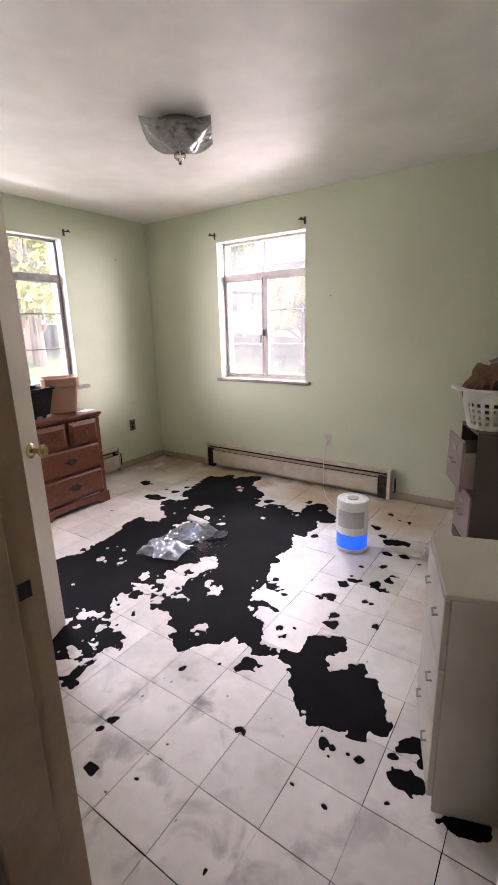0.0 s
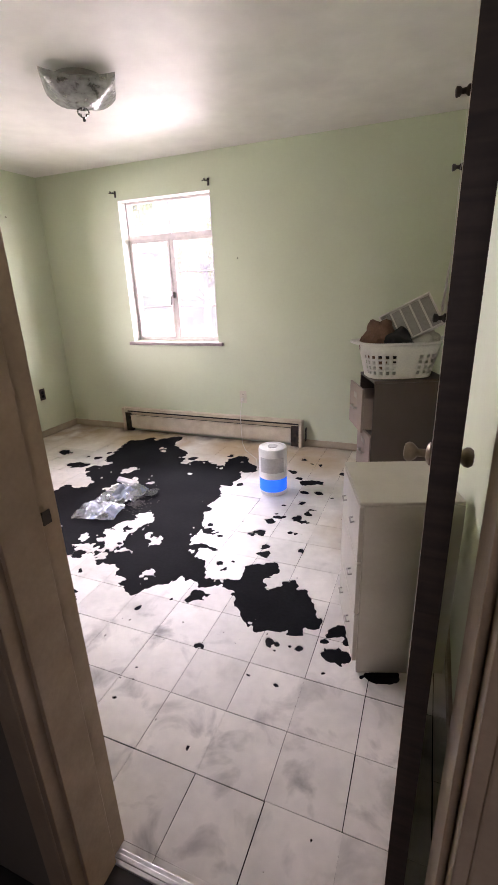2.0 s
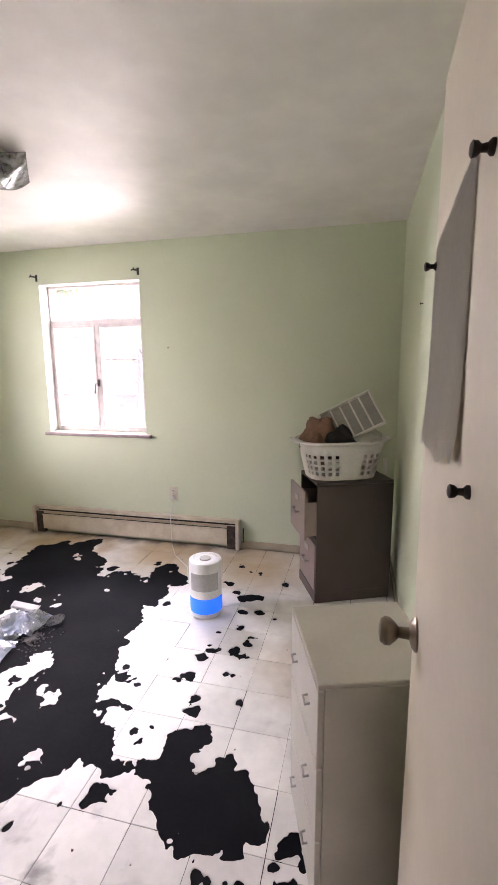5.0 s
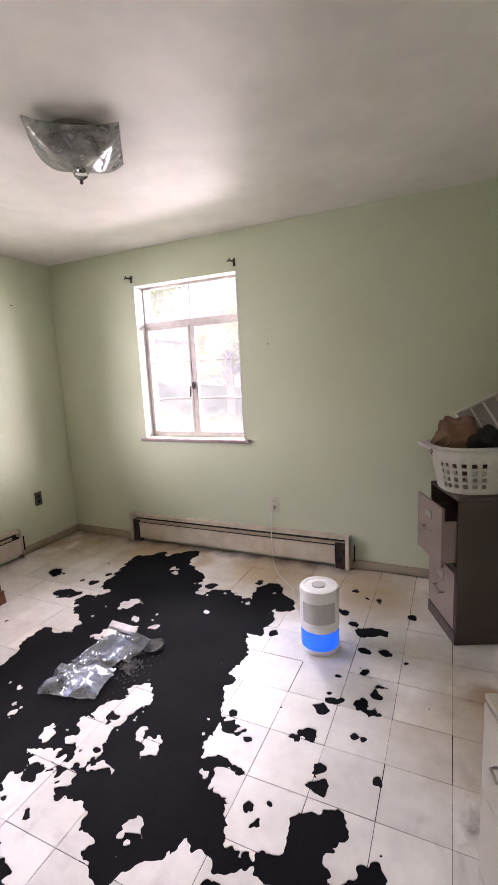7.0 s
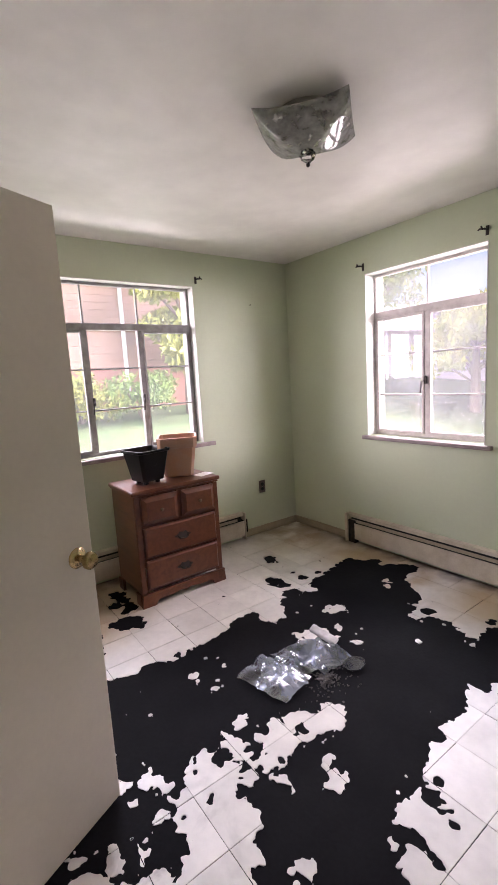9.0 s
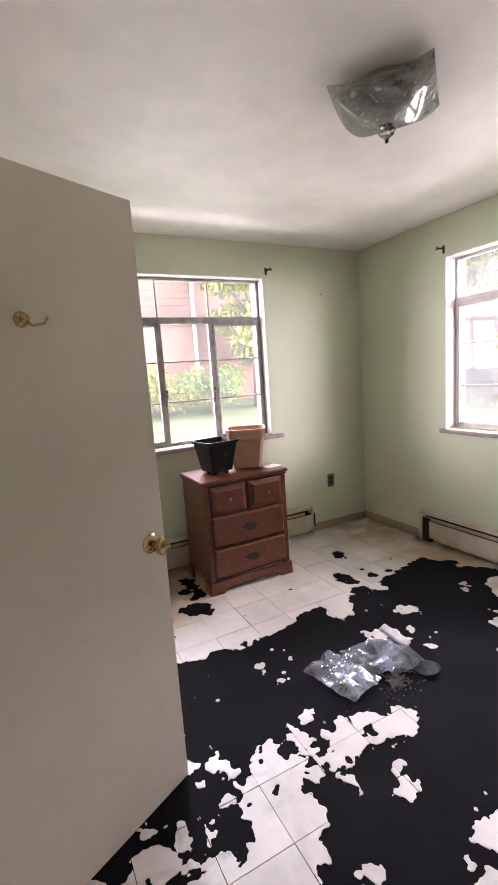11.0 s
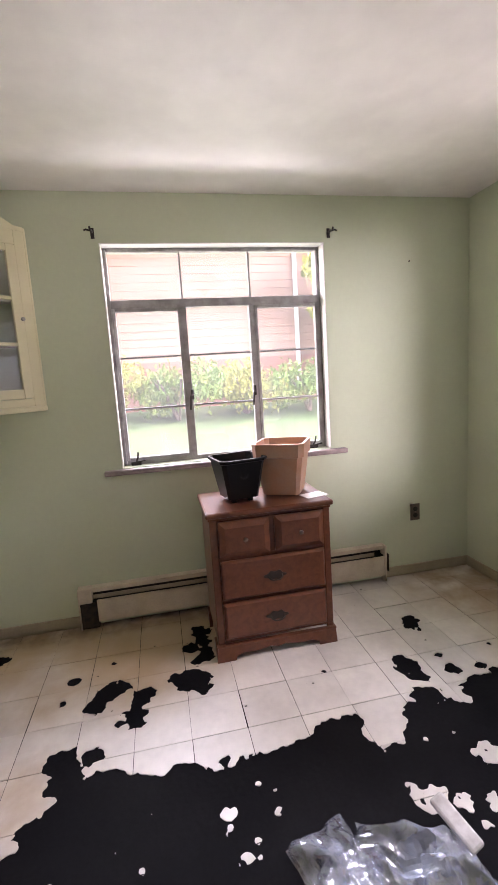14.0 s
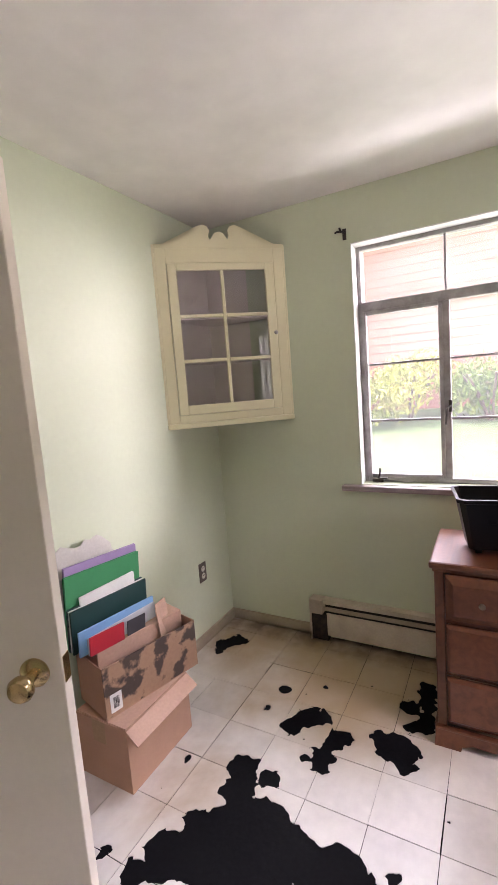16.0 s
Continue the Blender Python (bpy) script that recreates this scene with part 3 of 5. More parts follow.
hook = thing("coat_hook", door_place(-1.178, YS + 0.008, 116.3, 0.40, -1, 1.615), "old brass coat hook on the closet door", "hook")
part("rosette", lathe([(0.020, 0), (0.018, 0.006), (0.010, 0.012), (0.012, 0.022), (0.006, 0.027)], 16, pose(0, 0, 0, 90)), BRASS, hook, smooth=True)
part("prong", tube([(0, -0.01, -0.004), (0.012, -0.035, -0.018), (0.028, -0.055, -0.014), (0.034, -0.062, 0.002)], 0.004), BRASS, hook, smooth=True)
for s, z in ((0.32, 1.705), (0.69, 1.67), (0.31, 1.365)):
    peg = thing("coat_peg", DOOR_FACE @ pose(-s, 0, z), "small black wooden coat peg screwed to the cream door", "peg", "pegs on the door")
    part("peg_base", lathe([(0.008, 0), (0.008, 0.003), (0.005, 0.006)], 12, pose(0, 0, 0, 90)), IRON, peg, smooth=True)
    part("peg_knob", lathe([(0.0045, 0.0055), (0.004, 0.012), (0.007, 0.015), (0.008, 0.020), (0.005, 0.022)], 12, pose(0, 0, 0, 90)), IRON, peg, smooth=True)
PLASTIC_SHEET = material("grey_sleeve", (0.50, 0.47, 0.42), 0.3, second=(0.60, 0.56, 0.48), scale=7, amount=0.8)


def torn_sheet(w, h, n=18):
    """A thin sheet hanging from its pegs, buckled, its foot torn and rolled outwards."""
    bm = bmesh.new()
    rows = []
    for i in range(n + 1):
        row = []
        for j in range(n + 1):
            u, v = i / n, j / n
            p = Vector((u * 2.2, v * 3.1, 4.0))
            y = -0.002 - 0.003 * abs(noise.noise(p)) - 0.022 * max(0, 0.3 - v) * (1 + noise.noise(p * 3))
            x = u * w + 0.014 * noise.noise(Vector((v * 3, 7, 0))) + 0.10 * w * v * (0.5 - u)
            row.append(bm.verts.new((x, y, v * h + 0.035 * u - 0.02 * noise.noise(p * 1.7) * (1 - v))))
        rows.append(row)
    for i in range(n):
        for j in range(n):
            bm.faces.new((rows[i][j], rows[i + 1][j], rows[i + 1][j + 1], rows[i][j + 1]))
    bmesh.ops.solidify(bm, geom=bm.faces[:], thickness=0.0006)
    return bm


sleeve = part("plastic_sleeve", torn_sheet(0.34, 0.36), PLASTIC_SHEET, None, "", True)
sleeve.matrix_world = DOOR_FACE @ pose(-0.715, 0, 1.345)
tagged(sleeve, "torn grey plastic sleeve hanging from pegs on the cream door", "plastic sleeve")


# ---- dresser ----
def raised_front(x0, x1, z0, z1, lip, depth):
    """A drawer front with a raised, bevelled field, its face towards -y."""
    bm = bmesh.new()
    rows = [(0.0, 0.0), (0.0, -0.010), (lip * 0.35, -0.016), (lip, -depth), (lip * 1.3, -depth)]
    loops = []
    for i, y in rows:
        loops.append([bm.verts.new(v) for v in ((x0 + i, y, z0 + i), (x1 - i, y, z0 + i), (x1 - i, y, z1 - i), (x0 + i, y, z1 - i))])
    for a, b in zip(loops, loops[1:]):
        for k in range(4):
            bm.faces.new((a[k], a[(k + 1) % 4], b[(k + 1) % 4], b[k]))
    bm.faces.new(loops[-1])
    bm.faces.new(loops[0][::-1])
    return bm


def build_dresser(m):
    w, d, h = 0.62, 0.42, 0.78
    t = thing("dresser", m, "red-brown stained wooden dresser with four closed drawers", "dresser")
    bm = box((-0.018, -0.018, h - 0.028), (w + 0.018, d, h), 0.010)
    put_box(bm, (-0.006, -0.006, h - 0.042), (w + 0.006, d - 0.004, h - 0.0285), 0.005)
    part("top", bm, MAPLE, t)
    for x in (0.0, w - 0.022):
        part("side_panel", box((x, 0.012, 0.085), (x + 0.022, d - 0.01, h - 0.0425), 0.003), MAPLE, t)
    part("back_panel", box((0.022, d - 0.022, 0.09), (w - 0.022, d - 0.014, h - 0.0425)), MAPLE, t)
    for x in (0.0, w - 0.036):
        bm = box((x, 0.0, 0.085), (x + 0.036, 0.0115, h - 0.0425), 0.004)
        part("corner_stile", bm, MAPLE, t)
    for z in (0.107, 0.318, 0.538):
        part("rail", box((0.0365, 0.002, z - 0.008), (w - 0.0365, 0.018, z + 0.008), 0.002), MAPLE, t)
    part("divider", box((w / 2 - 0.012, 0.002, 0.547), (w / 2 + 0.012, 0.018, h - 0.0425), 0.002), MAPLE, t)
    fronts = [(0.040, w / 2 - 0.014, 0.550, h - 0.048, 0.030, 0.030), (w / 2 + 0.014, w - 0.040, 0.550, h - 0.048, 0.030, 0.030),
              (0.040, w - 0.040, 0.328, 0.529, 0.012, 0.022), (0.040, w - 0.040, 0.118, 0.308, 0.012, 0.022)]
    for k, (a, b, lo, hi, lip, dep) in enumerate(fronts):
        dr = part("drawer", raised_front(a, b, lo, hi, lip, dep), MAPLE, t)
        cx, cz = (a + b) / 2, (lo + hi) / 2
        if k < 2:
            part("knob", lathe([(0.007, 0), (0.006, 0.010), (0.012, 0.016), (0.010, 0.022), (0.003, 0.024)], 14, pose(cx, -dep + 0.001, cz, 90)), DULL, dr, "small aged brass knob", True)
        else:
            o = [(0.052 * math.cos(q) * (1 + 0.16 * math.cos(4 * q)), 0.024 * math.sin(q) * (1 + 0.25 * math.cos(6 * q))) for q in [2 * math.pi * j / 28 for j in range(28)]]
            bm = put_prism(bmesh.new(), o, 0.003, pose(cx, -dep - 0.003, cz))
            put_tube(bm, [(cx - 0.036, -dep - 0.003, cz + 0.004), (cx - 0.034, -dep - 0.02, cz - 0.004), (cx - 0.018, -dep - 0.024, cz - 0.016), (cx + 0.018, -dep - 0.024, cz - 0.016),
                          (cx + 0.034, -dep - 0.02, cz - 0.004), (cx + 0.036, -dep - 0.003, cz + 0.004)], 0.0035)
            part("bail_handle", bm, IRON, dr, "dark batwing drawer pull")
    o = [(-0.012, 0), (0.085, 0), (0.090, 0.022), (0.13, 0.038), (0.20, 0.034), (0.27, 0.046), (w / 2, 0.036), (w - 0.27, 0.046), (w - 0.20, 0.034),
         (w - 0.13, 0.038), (w - 0.090, 0.022), (w - 0.085, 0), (w + 0.012, 0), (w + 0.010, 0.03), (w + 0.004, 0.084), (-0.004, 0.084), (-0.010, 0.03)]
    bm = put_prism(bmesh.new(), o, 0.02, pose(0, -0.016, 0))
    put_box(bm, (-0.008, -0.020, 0.078), (w + 0.008, 0.004, 0.090), 0.004)
    part("apron", bm, MAPLE, t, "scalloped base board with bracket feet")
    for x in (-0.012, w - 0.008):
        part("side_foot", box((x, 0.0045, 0.0), (x + 0.02, 0.09, 0.0845), 0.004), MAPLE, t)
        part("side_foot", box((x, d - 0.09, 0.0), (x + 0.02, d - 0.005, 0.0845), 0.004), MAPLE, t)
    return t


build_dresser(pose(-2.722, 1.823, 0, 0, 0, 90))


# ---- planters on the dresser ----
def square_pot(name, m, top, foot, h, mat, inner, label, rim, feet):
    """A tapered square planter with a rim, hollow, standing on small feet."""
    top, foot = top * 1.06, foot * 1.12
    t = thing(name, m, label, "planter")
    bm = bmesh.new()

    def loop(s, z, r=0.18):
        return [bm.verts.new((s * x, s * y, z)) for x, y in ((-1, -1 + r), (-1 + r, -1), (1 - r, -1), (1, -1 + r), (1, 1 - r), (1 - r, 1), (-1 + r, 1), (-1, 1 - r))]
    rows = [loop(foot * 0.8, feet), loop(foot, feet + 0.004), loop(top * 0.93, h - rim), loop(top, h - rim + 0.004), loop(top * 1.03, h - 0.006), loop(top * 1.03, h), loop(top * 0.93, h),
            loop(top * 0.90, h - rim), loop(foot * 0.88, feet + 0.02)]
    for a, b in zip(rows, rows[1:]):
        for k in range(8):
            bm.faces.new((a[k], a[(k + 1) % 8], b[(k + 1) % 8], b[k]))
    bm.faces.new(rows[0][::-1])
    bm.faces.new(rows[-1])
    part("pot_body", bm, mat, t)
    for x in (-1, 1):
        for y in (-1, 1):
            part("foot", box((x * foot * 0.55 - 0.012, y * foot * 0.55 - 0.012, 0), (x * foot * 0.55 + 0.012, y * foot * 0.55 + 0.012, feet + 0.003), 0.003), mat, t)
    return t


BLACKP = material("black_plastic", (0.005, 0.005, 0.006), 0.36, scale=20, Specular_IOR_Level=0.3)
TERRA = material("terracotta_plastic", (0.54, 0.29, 0.18), 0.5, second=(0.50, 0.34, 0.25), scale=9, amount=0.8, fine_amount=0.06)
pot = square_pot("planter", pose(-2.915, 2.012, 0.78, 0, 0, 100), 0.118, 0.074, 0.235, BLACKP, BLACKP, "black square plastic planter, empty, on the dresser", 0.02, 0.02)
part("emblem", lathe([(0.022, 0), (0.022, 0.003), (0.015, 0.003), (0.015, 0)], 20, pose(0.0, -0.103, 0.15, 82)), BLACKP, pot, "raised ring ornament", True)
square_pot("planter", pose(-2.955, 2.275, 0.78, 0, 0, 62), 0.128, 0.088, 0.288, TERRA, TERRA, "tan terracotta-coloured square plastic planter, empty, dusty", 0.075, 0.006)
PAPER = material("white_paper", (0.80, 0.79, 0.77), 0.7, scale=30, amount=0.2, bump=0.05)
tagged(part("paper_sheet", box((-0.045, -0.065, 0.781), (0.045, 0.065, 0.7825), 0, pose(-2.83, 2.40, 0, 0, 0, 15)), PAPER), "loose white paper lying on the dresser", "paper")


# ---- corner wall cabinet ----
def build_corner_cabinet():
    a, b = Vector((-2.82, YS + 0.001)), Vector((XW + 0.001, 1.027))
    w = (b - a).length
    ang = math.degrees(math.atan2(b.y - a.y, b.x - a.x))
    t = thing("corner_cabinet", pose(a.x, a.y, 0, 0, 0, ang), "empty cream corner cabinet with a glazed door and scrolled top", "cabinet")
    z0, z1 = 1.31, 2.255
    CAB = material("cream_cabinet_paint", (0.76, 0.715, 0.475), 0.42, second=(0.69, 0.645, 0.42), scale=5, amount=0.5, fine_amount=0.02, bump=0.03)
    INNER = material("mauve_inside_paint", (0.74, 0.66, 0.61), 0.6, second=(0.66, 0.58, 0.53), scale=5, fine_amount=0.03, bump=0.04)
    f = 0.068

    def board(name, x0, x1, lo, hi, y0, y1, mat=CAB, parent=t, bev=0.003):
        return part(name, box((x0, y0, lo), (x1, y1, hi), bev), mat, parent)
    board("face_stile", 0.012, f, z0 + 0.03, z1, 0.0, 0.02)
    board("face_stile", w - f, w - 0.012, z0 + 0.03, z1, 0.0, 0.02)
    board("face_rail", f, w - f, z0 + 0.03, z0 + 0.072, 0.0, 0.02)
    board("base_moulding", 0.0, w, z0, z0 + 0.0295, -0.008, 0.024, CAB, t, 0.006)
    board("face_rail", f, w - f, z1 - 0.075, z1, 0.0, 0.02)
    # scrolled pediment
    c = w / 2
    side = [(0.012, 0.0), (0.012, 0.022), (0.035, 0.022), (0.10, 0.026), (0.17, 0.040), (0.215, 0.066), (0.232, 0.094), (0.250, 0.113), (0.276, 0.120), (0.300, 0.111), (0.312, 0.090),
            (0.306, 0.068), (0.288, 0.056), (0.272, 0.052), (0.268, 0.042), (0.290, 0.038), (0.316, 0.046), (0.331, 0.068), (0.338, 0.078)]
    o = side + [(c, 0.084)] + [(w - x, z) for x, z in side[::-1]]
    bm = bmesh.new()
    fr = [bm.verts.new((x, 0.0, z1 + z)) for x, z in o]
    bk = [bm.verts.new((x, 0.02, z1 + z)) for x, z in o]
    bm.faces.new(fr)
    bm.faces.new(bk[::-1])
    for i in range(len(o)):
        j = (i + 1) % len(o)
        bm.faces.new((fr[j], fr[i], bk[i], bk[j]))
    bmesh.ops.triangulate(bm, faces=bm.faces)
    part("pediment", bm, CAB, t, "scrolled swan-neck top board")
    # side returns, back and shelves
    for x, y, s in ((0.0, 0, 0), (w, 0, 0)):
        sx = 0.012 if x == 0 else w - 0.012
        part("side_return", box((min(x, sx), 0.001, z0 + 0.03), (max(x, sx), 0.03, z1 + 0.02), 0.002), CAB, t)
    apex = Matrix.Rotation(-radians(ang), 4, "Z") @ (Vector((XW + 0.003, YS + 0.003, 0)) - Vector((a.x, a.y, 0)))
    for n, p in (("back_board", Vector((0.012, 0.03, 0))), ("back_board", Vector((w - 0.012, 0.03, 0)))):
        bm = bmesh.new()
        d = (Vector((c, 0.1, 0)) - p).normalized() * 0.008
        q = apex
        vs = [bm.verts.new((v.x, v.y, z)) for v in (p, q, q + Vector((0, -0.011, 0)), p + d) for z in (z0 + 0.03, z1)]
        for k in range(4):
            j = (k + 1) % 4
            bm.faces.new((vs[2 * k], vs[2 * j], vs[2 * j + 1], vs[2 * k + 1]))
        bm.faces.new([vs[k] for k in (0, 2, 4, 6)])
        bm.faces.new([vs[k] for k in (1, 3, 5, 7)])
        part(n, bm, INNER, t)
    for z, th in ((z0 + 0.032, 0.015), (1.662, 0.014), (1.892, 0.014), (z1 - 0.02, 0.016)):
        bm = bmesh.new()
        tri = [(0.03, 0.03), (w - 0.03, 0.03), (apex.x + 0.01, apex.y - 0.03), (apex.x - 0.01, apex.y - 0.03)]
        lo = [bm.verts.new((x, y, z)) for x, y in tri]
        hi = [bm.verts.new((x, y, z + th)) for x, y in tri]
        bm.faces.new(lo)
        bm.faces.new(hi[::-1])
        for k in range(4):
            bm.faces.new((lo[k], lo[(k + 1) % 4], hi[(k + 1) % 4], hi[k]))
        part("shelf", bm, INNER, t)
    # glazed door
    x0, x1, lo, hi = f + 0.002, w - f - 0.002, z0 + 0.074, z1 - 0.077
    s = 0.050
    door = board("cabinet_door", x0, x0 + s, lo, hi, -0.006, 0.014)
    board("door_rail", x1 - s, x1, lo, hi, -0.006, 0.014, CAB, door)
    board("door_rail", x0 + s, x1 - s, lo, lo + s, -0.006, 0.014, CAB, door)
    board("door_rail", x0 + s, x1 - s, hi - s * 0.7, hi, -0.006, 0.014, CAB, door)
    gx0, gx1, g0, g1 = x0 + s, x1 - s, lo + s, hi - s * 0.7
    cx = (gx0 + gx1) / 2
    board("muntin", cx - 0.009, cx + 0.009, g0, g1, -0.004, 0.010, CAB, door)
    zs = [g0 + (g1 - g0) * k / 3 for k in range(4)]
    for z in zs[1:3]:
        board("muntin", gx0, cx - 0.0095, z - 0.009, z + 0.009, -0.004, 0.010, CAB, door)
        board("muntin", cx + 0.0095, gx1, z - 0.009, z + 0.009, -0.004, 0.010, CAB, door)
    for z, zz in zip(zs, zs[1:]):
        for p, q in ((gx0, cx), (cx, gx1)):
            part("pane", box((p, 0.0105, z), (q, 0.013, zz)), CLEAR, door)
    part("knob", lathe([(0.006, 0), (0.006, 0.008), (0.011, 0.014), (0.009, 0.022), (0.002, 0.024)], 14, pose(x1 - s / 2 + 0.012, -0.006, 1.80, 90)), STEEL, door, "small dull metal knob", True)
    for z in (lo + 0.09, hi - 0.13):
        part("hinge", box((x0 - 0.012, -0.009, z), (x0 - 0.003, -0.0065, z + 0.06), 0.001), CAB, door)
    return t


def clear_glass():
    m = bpy.data.materials.new("cabinet_glass")
    m.use_nodes = True
    nt = m.node_tree
    nt.nodes.remove(nt.nodes["Principled BSDF"])
    tr, gl, fr, mx = (nt.nodes.new(n) for n in ("ShaderNodeBsdfTransparent", "ShaderNodeBsdfGlossy", "ShaderNodeFresnel", "ShaderNodeMixShader"))
    gl.inputs["Roughness"].default_value = 0.02
    fr.inputs["IOR"].default_value = 1.6
    nt.links.new(fr.outputs[0], mx.inputs[0])
    nt.links.new(tr.outputs[0], mx.inputs[1])
    nt.links.new(gl.outputs[0], mx.inputs[2])
    nt.links.new(mx.outputs[0], nt.nodes["Material Output"].inputs["Surface"])
    return m


CLEAR = clear_glass()
build_corner_cabinet()


# ---- air purifier ----
def glow(name, colour, power):
    m = bpy.data.materials.new(name)
    m.use_nodes = True
    b = m.node_tree.nodes["Principled BSDF"]
    b.inputs["Base Color"].default_value = (*colour, 1)
    b.inputs["Emission Color"].default_value = (*colour, 1)
    b.inputs["Emission Strength"].default_value = power
    return m


def build_purifier(m):
    t = thing("air_purifier", m, "white cylindrical air purifier with a glowing blue band", "air purifier")
    WP = material("white_plastic", (0.82, 0.81, 0.80), 0.3, scale=12, amount=0.2, bump=0.02)
    GR = material("grille_grey", (0.50, 0.49, 0.48), 0.5, scale=60, fine=700, fine_amount=0.4)
    part("base", lathe([(0.090, 0), (0.098, 0.004), (0.100, 0.022), (0.100, 0.030)], 40, caps=True), WP, t, smooth=True)
    part("light_band", lathe([(0.0985, 0.030), (0.0985, 0.125)], 40, caps=False), glow("blue_glow", (0.01, 0.16, 1.0), 0.6), t, "glowing blue plastic band", True)
    body = part("body", lathe([(0.094, 0.028), (0.094, 0.124), (0.100, 0.126), (0.1005, 0.335), (0.096, 0.346), (0.085, 0.350), (0.072, 0.350), (0.068, 0.343)], 40), WP, t, smooth=True)
    bm = bmesh.new()
    rows = []
    for j in range(17):
        a = radians(-128 + j * 6.5)
        rows.append([bm.verts.new((r * math.cos(a), r * math.sin(a), z)) for r, z in ((0.1003, 0.176), (0.1022, 0.178), (0.1022, 0.284), (0.1003, 0.286))])
    for p, q in zip(rows, rows[1:]):
        for k in range(3):
            bm.faces.new((p[k], q[k], q[k + 1], p[k + 1]))
    part("grille_panel", bm, GR, body, "fine grey mesh panel", True)
    part("outlet_ring", lathe([(0.070, 0.340), (0.070, 0.347), (0.040, 0.347), (0.040, 0.340)], 32), WP, t, smooth=True)
    part("control_disc", lathe([(0.034, 0.340), (0.034, 0.3505), (0.02, 0.352)], 28), GR, t, smooth=True)
    return t


build_purifier(pose(-0.613, 2.715, 0))


# ---- white chest by the door ----
def build_white_chest(m):
    w, d, h = 0.362, 0.345, 0.735
    OW = material("yellowed_white_enamel", (0.55, 0.52, 0.445), 0.4, second=(0.46, 0.43, 0.365), scale=6, amount=0.6, fine_amount=0.04)
    t = thing("drawer_cabinet", m, "small off-white drawer cabinet, scuffed, standing beside the open door", "cabinet")
    part("side_panel", box((0, 0.016, 0.0), (0.014, d, h - 0.014), 0.002), OW, t)
    part("side_panel", box((w - 0.014, 0.016, 0.0), (w, d, h - 0.014), 0.002), OW, t)
    part("back_panel", box((0.014, d - 0.01, 0.03), (w - 0.014, d, h - 0.014)), OW, t)
    part("top", box((0, 0, h - 0.0135), (w, d, h), 0.004), OW, t)
    part("plinth", box((0.014, 0.03, 0.0), (w - 0.014, 0.045, 0.05), 0.002), OW, t)
    for k in range(3):
        lo = 0.055 + k * 0.222
        dr = part("drawer", box((0.002, -0.001, lo), (w - 0.002, 0.0155, lo + 0.216), 0.003), OW, t)
        for x in ((0.09, 0.262), (0.262,), (0.09, 0.262))[k]:
            droop = 0.004 * math.sin(7 * k + 40 * x)
            bm = tube([(x - 0.015, -0.001, lo + 0.12), (x - 0.014, -0.014, lo + 0.118), (x + 0.014, -0.014, lo + 0.116 + droop), (x + 0.015, -0.001, lo + 0.12 + droop)], 0.0036)
            part("pull", bm, STEEL, dr, "thin dull metal drawer pull")
    return t


build_white_chest(pose(0.075, 1.622, 0, 0, 0, -71.6))


# ---- brown filing cabinet ----
def build_file_cabinet(m):
    w, d, h = 0.36, 0.50, 0.79
    BR = material("brown_enamel", (0.085, 0.062, 0.053), 0.45, second=(0.065, 0.048, 0.042), scale=5, amount=0.6, fine_amount=0.05)
    FR = material("taupe_enamel", (0.30, 0.235, 0.205), 0.42, second=(0.24, 0.19, 0.165), scale=7, amount=0.6, fine_amount=0.05)
    t = thing("filing_cabinet", m, "dark brown two-drawer filing cabinet, top drawer pulled open", "filing cabinet")
    part("side_panel", box((0, 0.002, 0.07), (0.012, d, h - 0.02), 0.002), BR, t)
    part("side_panel", box((w - 0.012, 0.002, 0.07), (w, d, h - 0.02), 0.002), BR, t)
    part("back_panel", box((0.012, d - 0.01, 0.07), (w - 0.012, d, h - 0.02)), BR, t)
    part("top", box((0, 0, h - 0.0195), (w, d, h), 0.005), BR, t)
    part("plinth", box((0, -0.004, 0), (w, d, 0.0695), 0.004), BR, t)
    part("rail", box((0.013, 0.006, 0.395), (w - 0.013, 0.03, 0.42), 0.002), BR, t)
    for lo, out in ((0.080, -0.006), (0.425, -0.075)):
        dr = part("drawer", box((0.014, out, lo), (w - 0.014, out + 0.016, lo + 0.308), 0.003), FR, t, "taupe metal drawer front")
        part("drawer_box", put_box(put_box(box((0.02, out + 0.017, lo + 0.02), (0.026, out + 0.42, lo + 0.24)), (w - 0.026, out + 0.017, lo + 0.02), (w - 0.02, out + 0.42, lo + 0.24)),
                                   (0.0265, out + 0.017, lo + 0.02), (w - 0.0265, out + 0.42, lo + 0.026)), FR, dr)
        part("pull", tube([(w / 2 - 0.05, out, lo + 0.15), (w / 2 - 0.045, out - 0.024, lo + 0.148), (w / 2 + 0.045, out - 0.024, lo + 0.148), (w / 2 + 0.05, out, lo + 0.15)], 0.006), STEEL, dr, "chrome drawer pull", True)
        part("label_holder", box((w / 2 - 0.04, out - 0.004, lo + 0.215), (w / 2 + 0.04, out + 0.001, lo + 0.255), 0.002), STEEL, dr)
    return t


CABM = pose(-0.106, 3.281, 0, 0, 0, -66.9)
build_file_cabinet(CABM)


# ---- laundry basket and what lies in it ----
def basket_ring(s, z, n=72, lx=0.27, ly=0.185):
    out = []
    for k in range(n):
        a = 2 * math.pi * k / n
        c, q = math.cos(a), math.sin(a)
        r = (abs(c) ** 3.2 + abs(q) ** 3.2) ** (-1 / 3.2)
        out.append(Vector((lx * s * r * c, ly * s * r * q, z)))
    return out


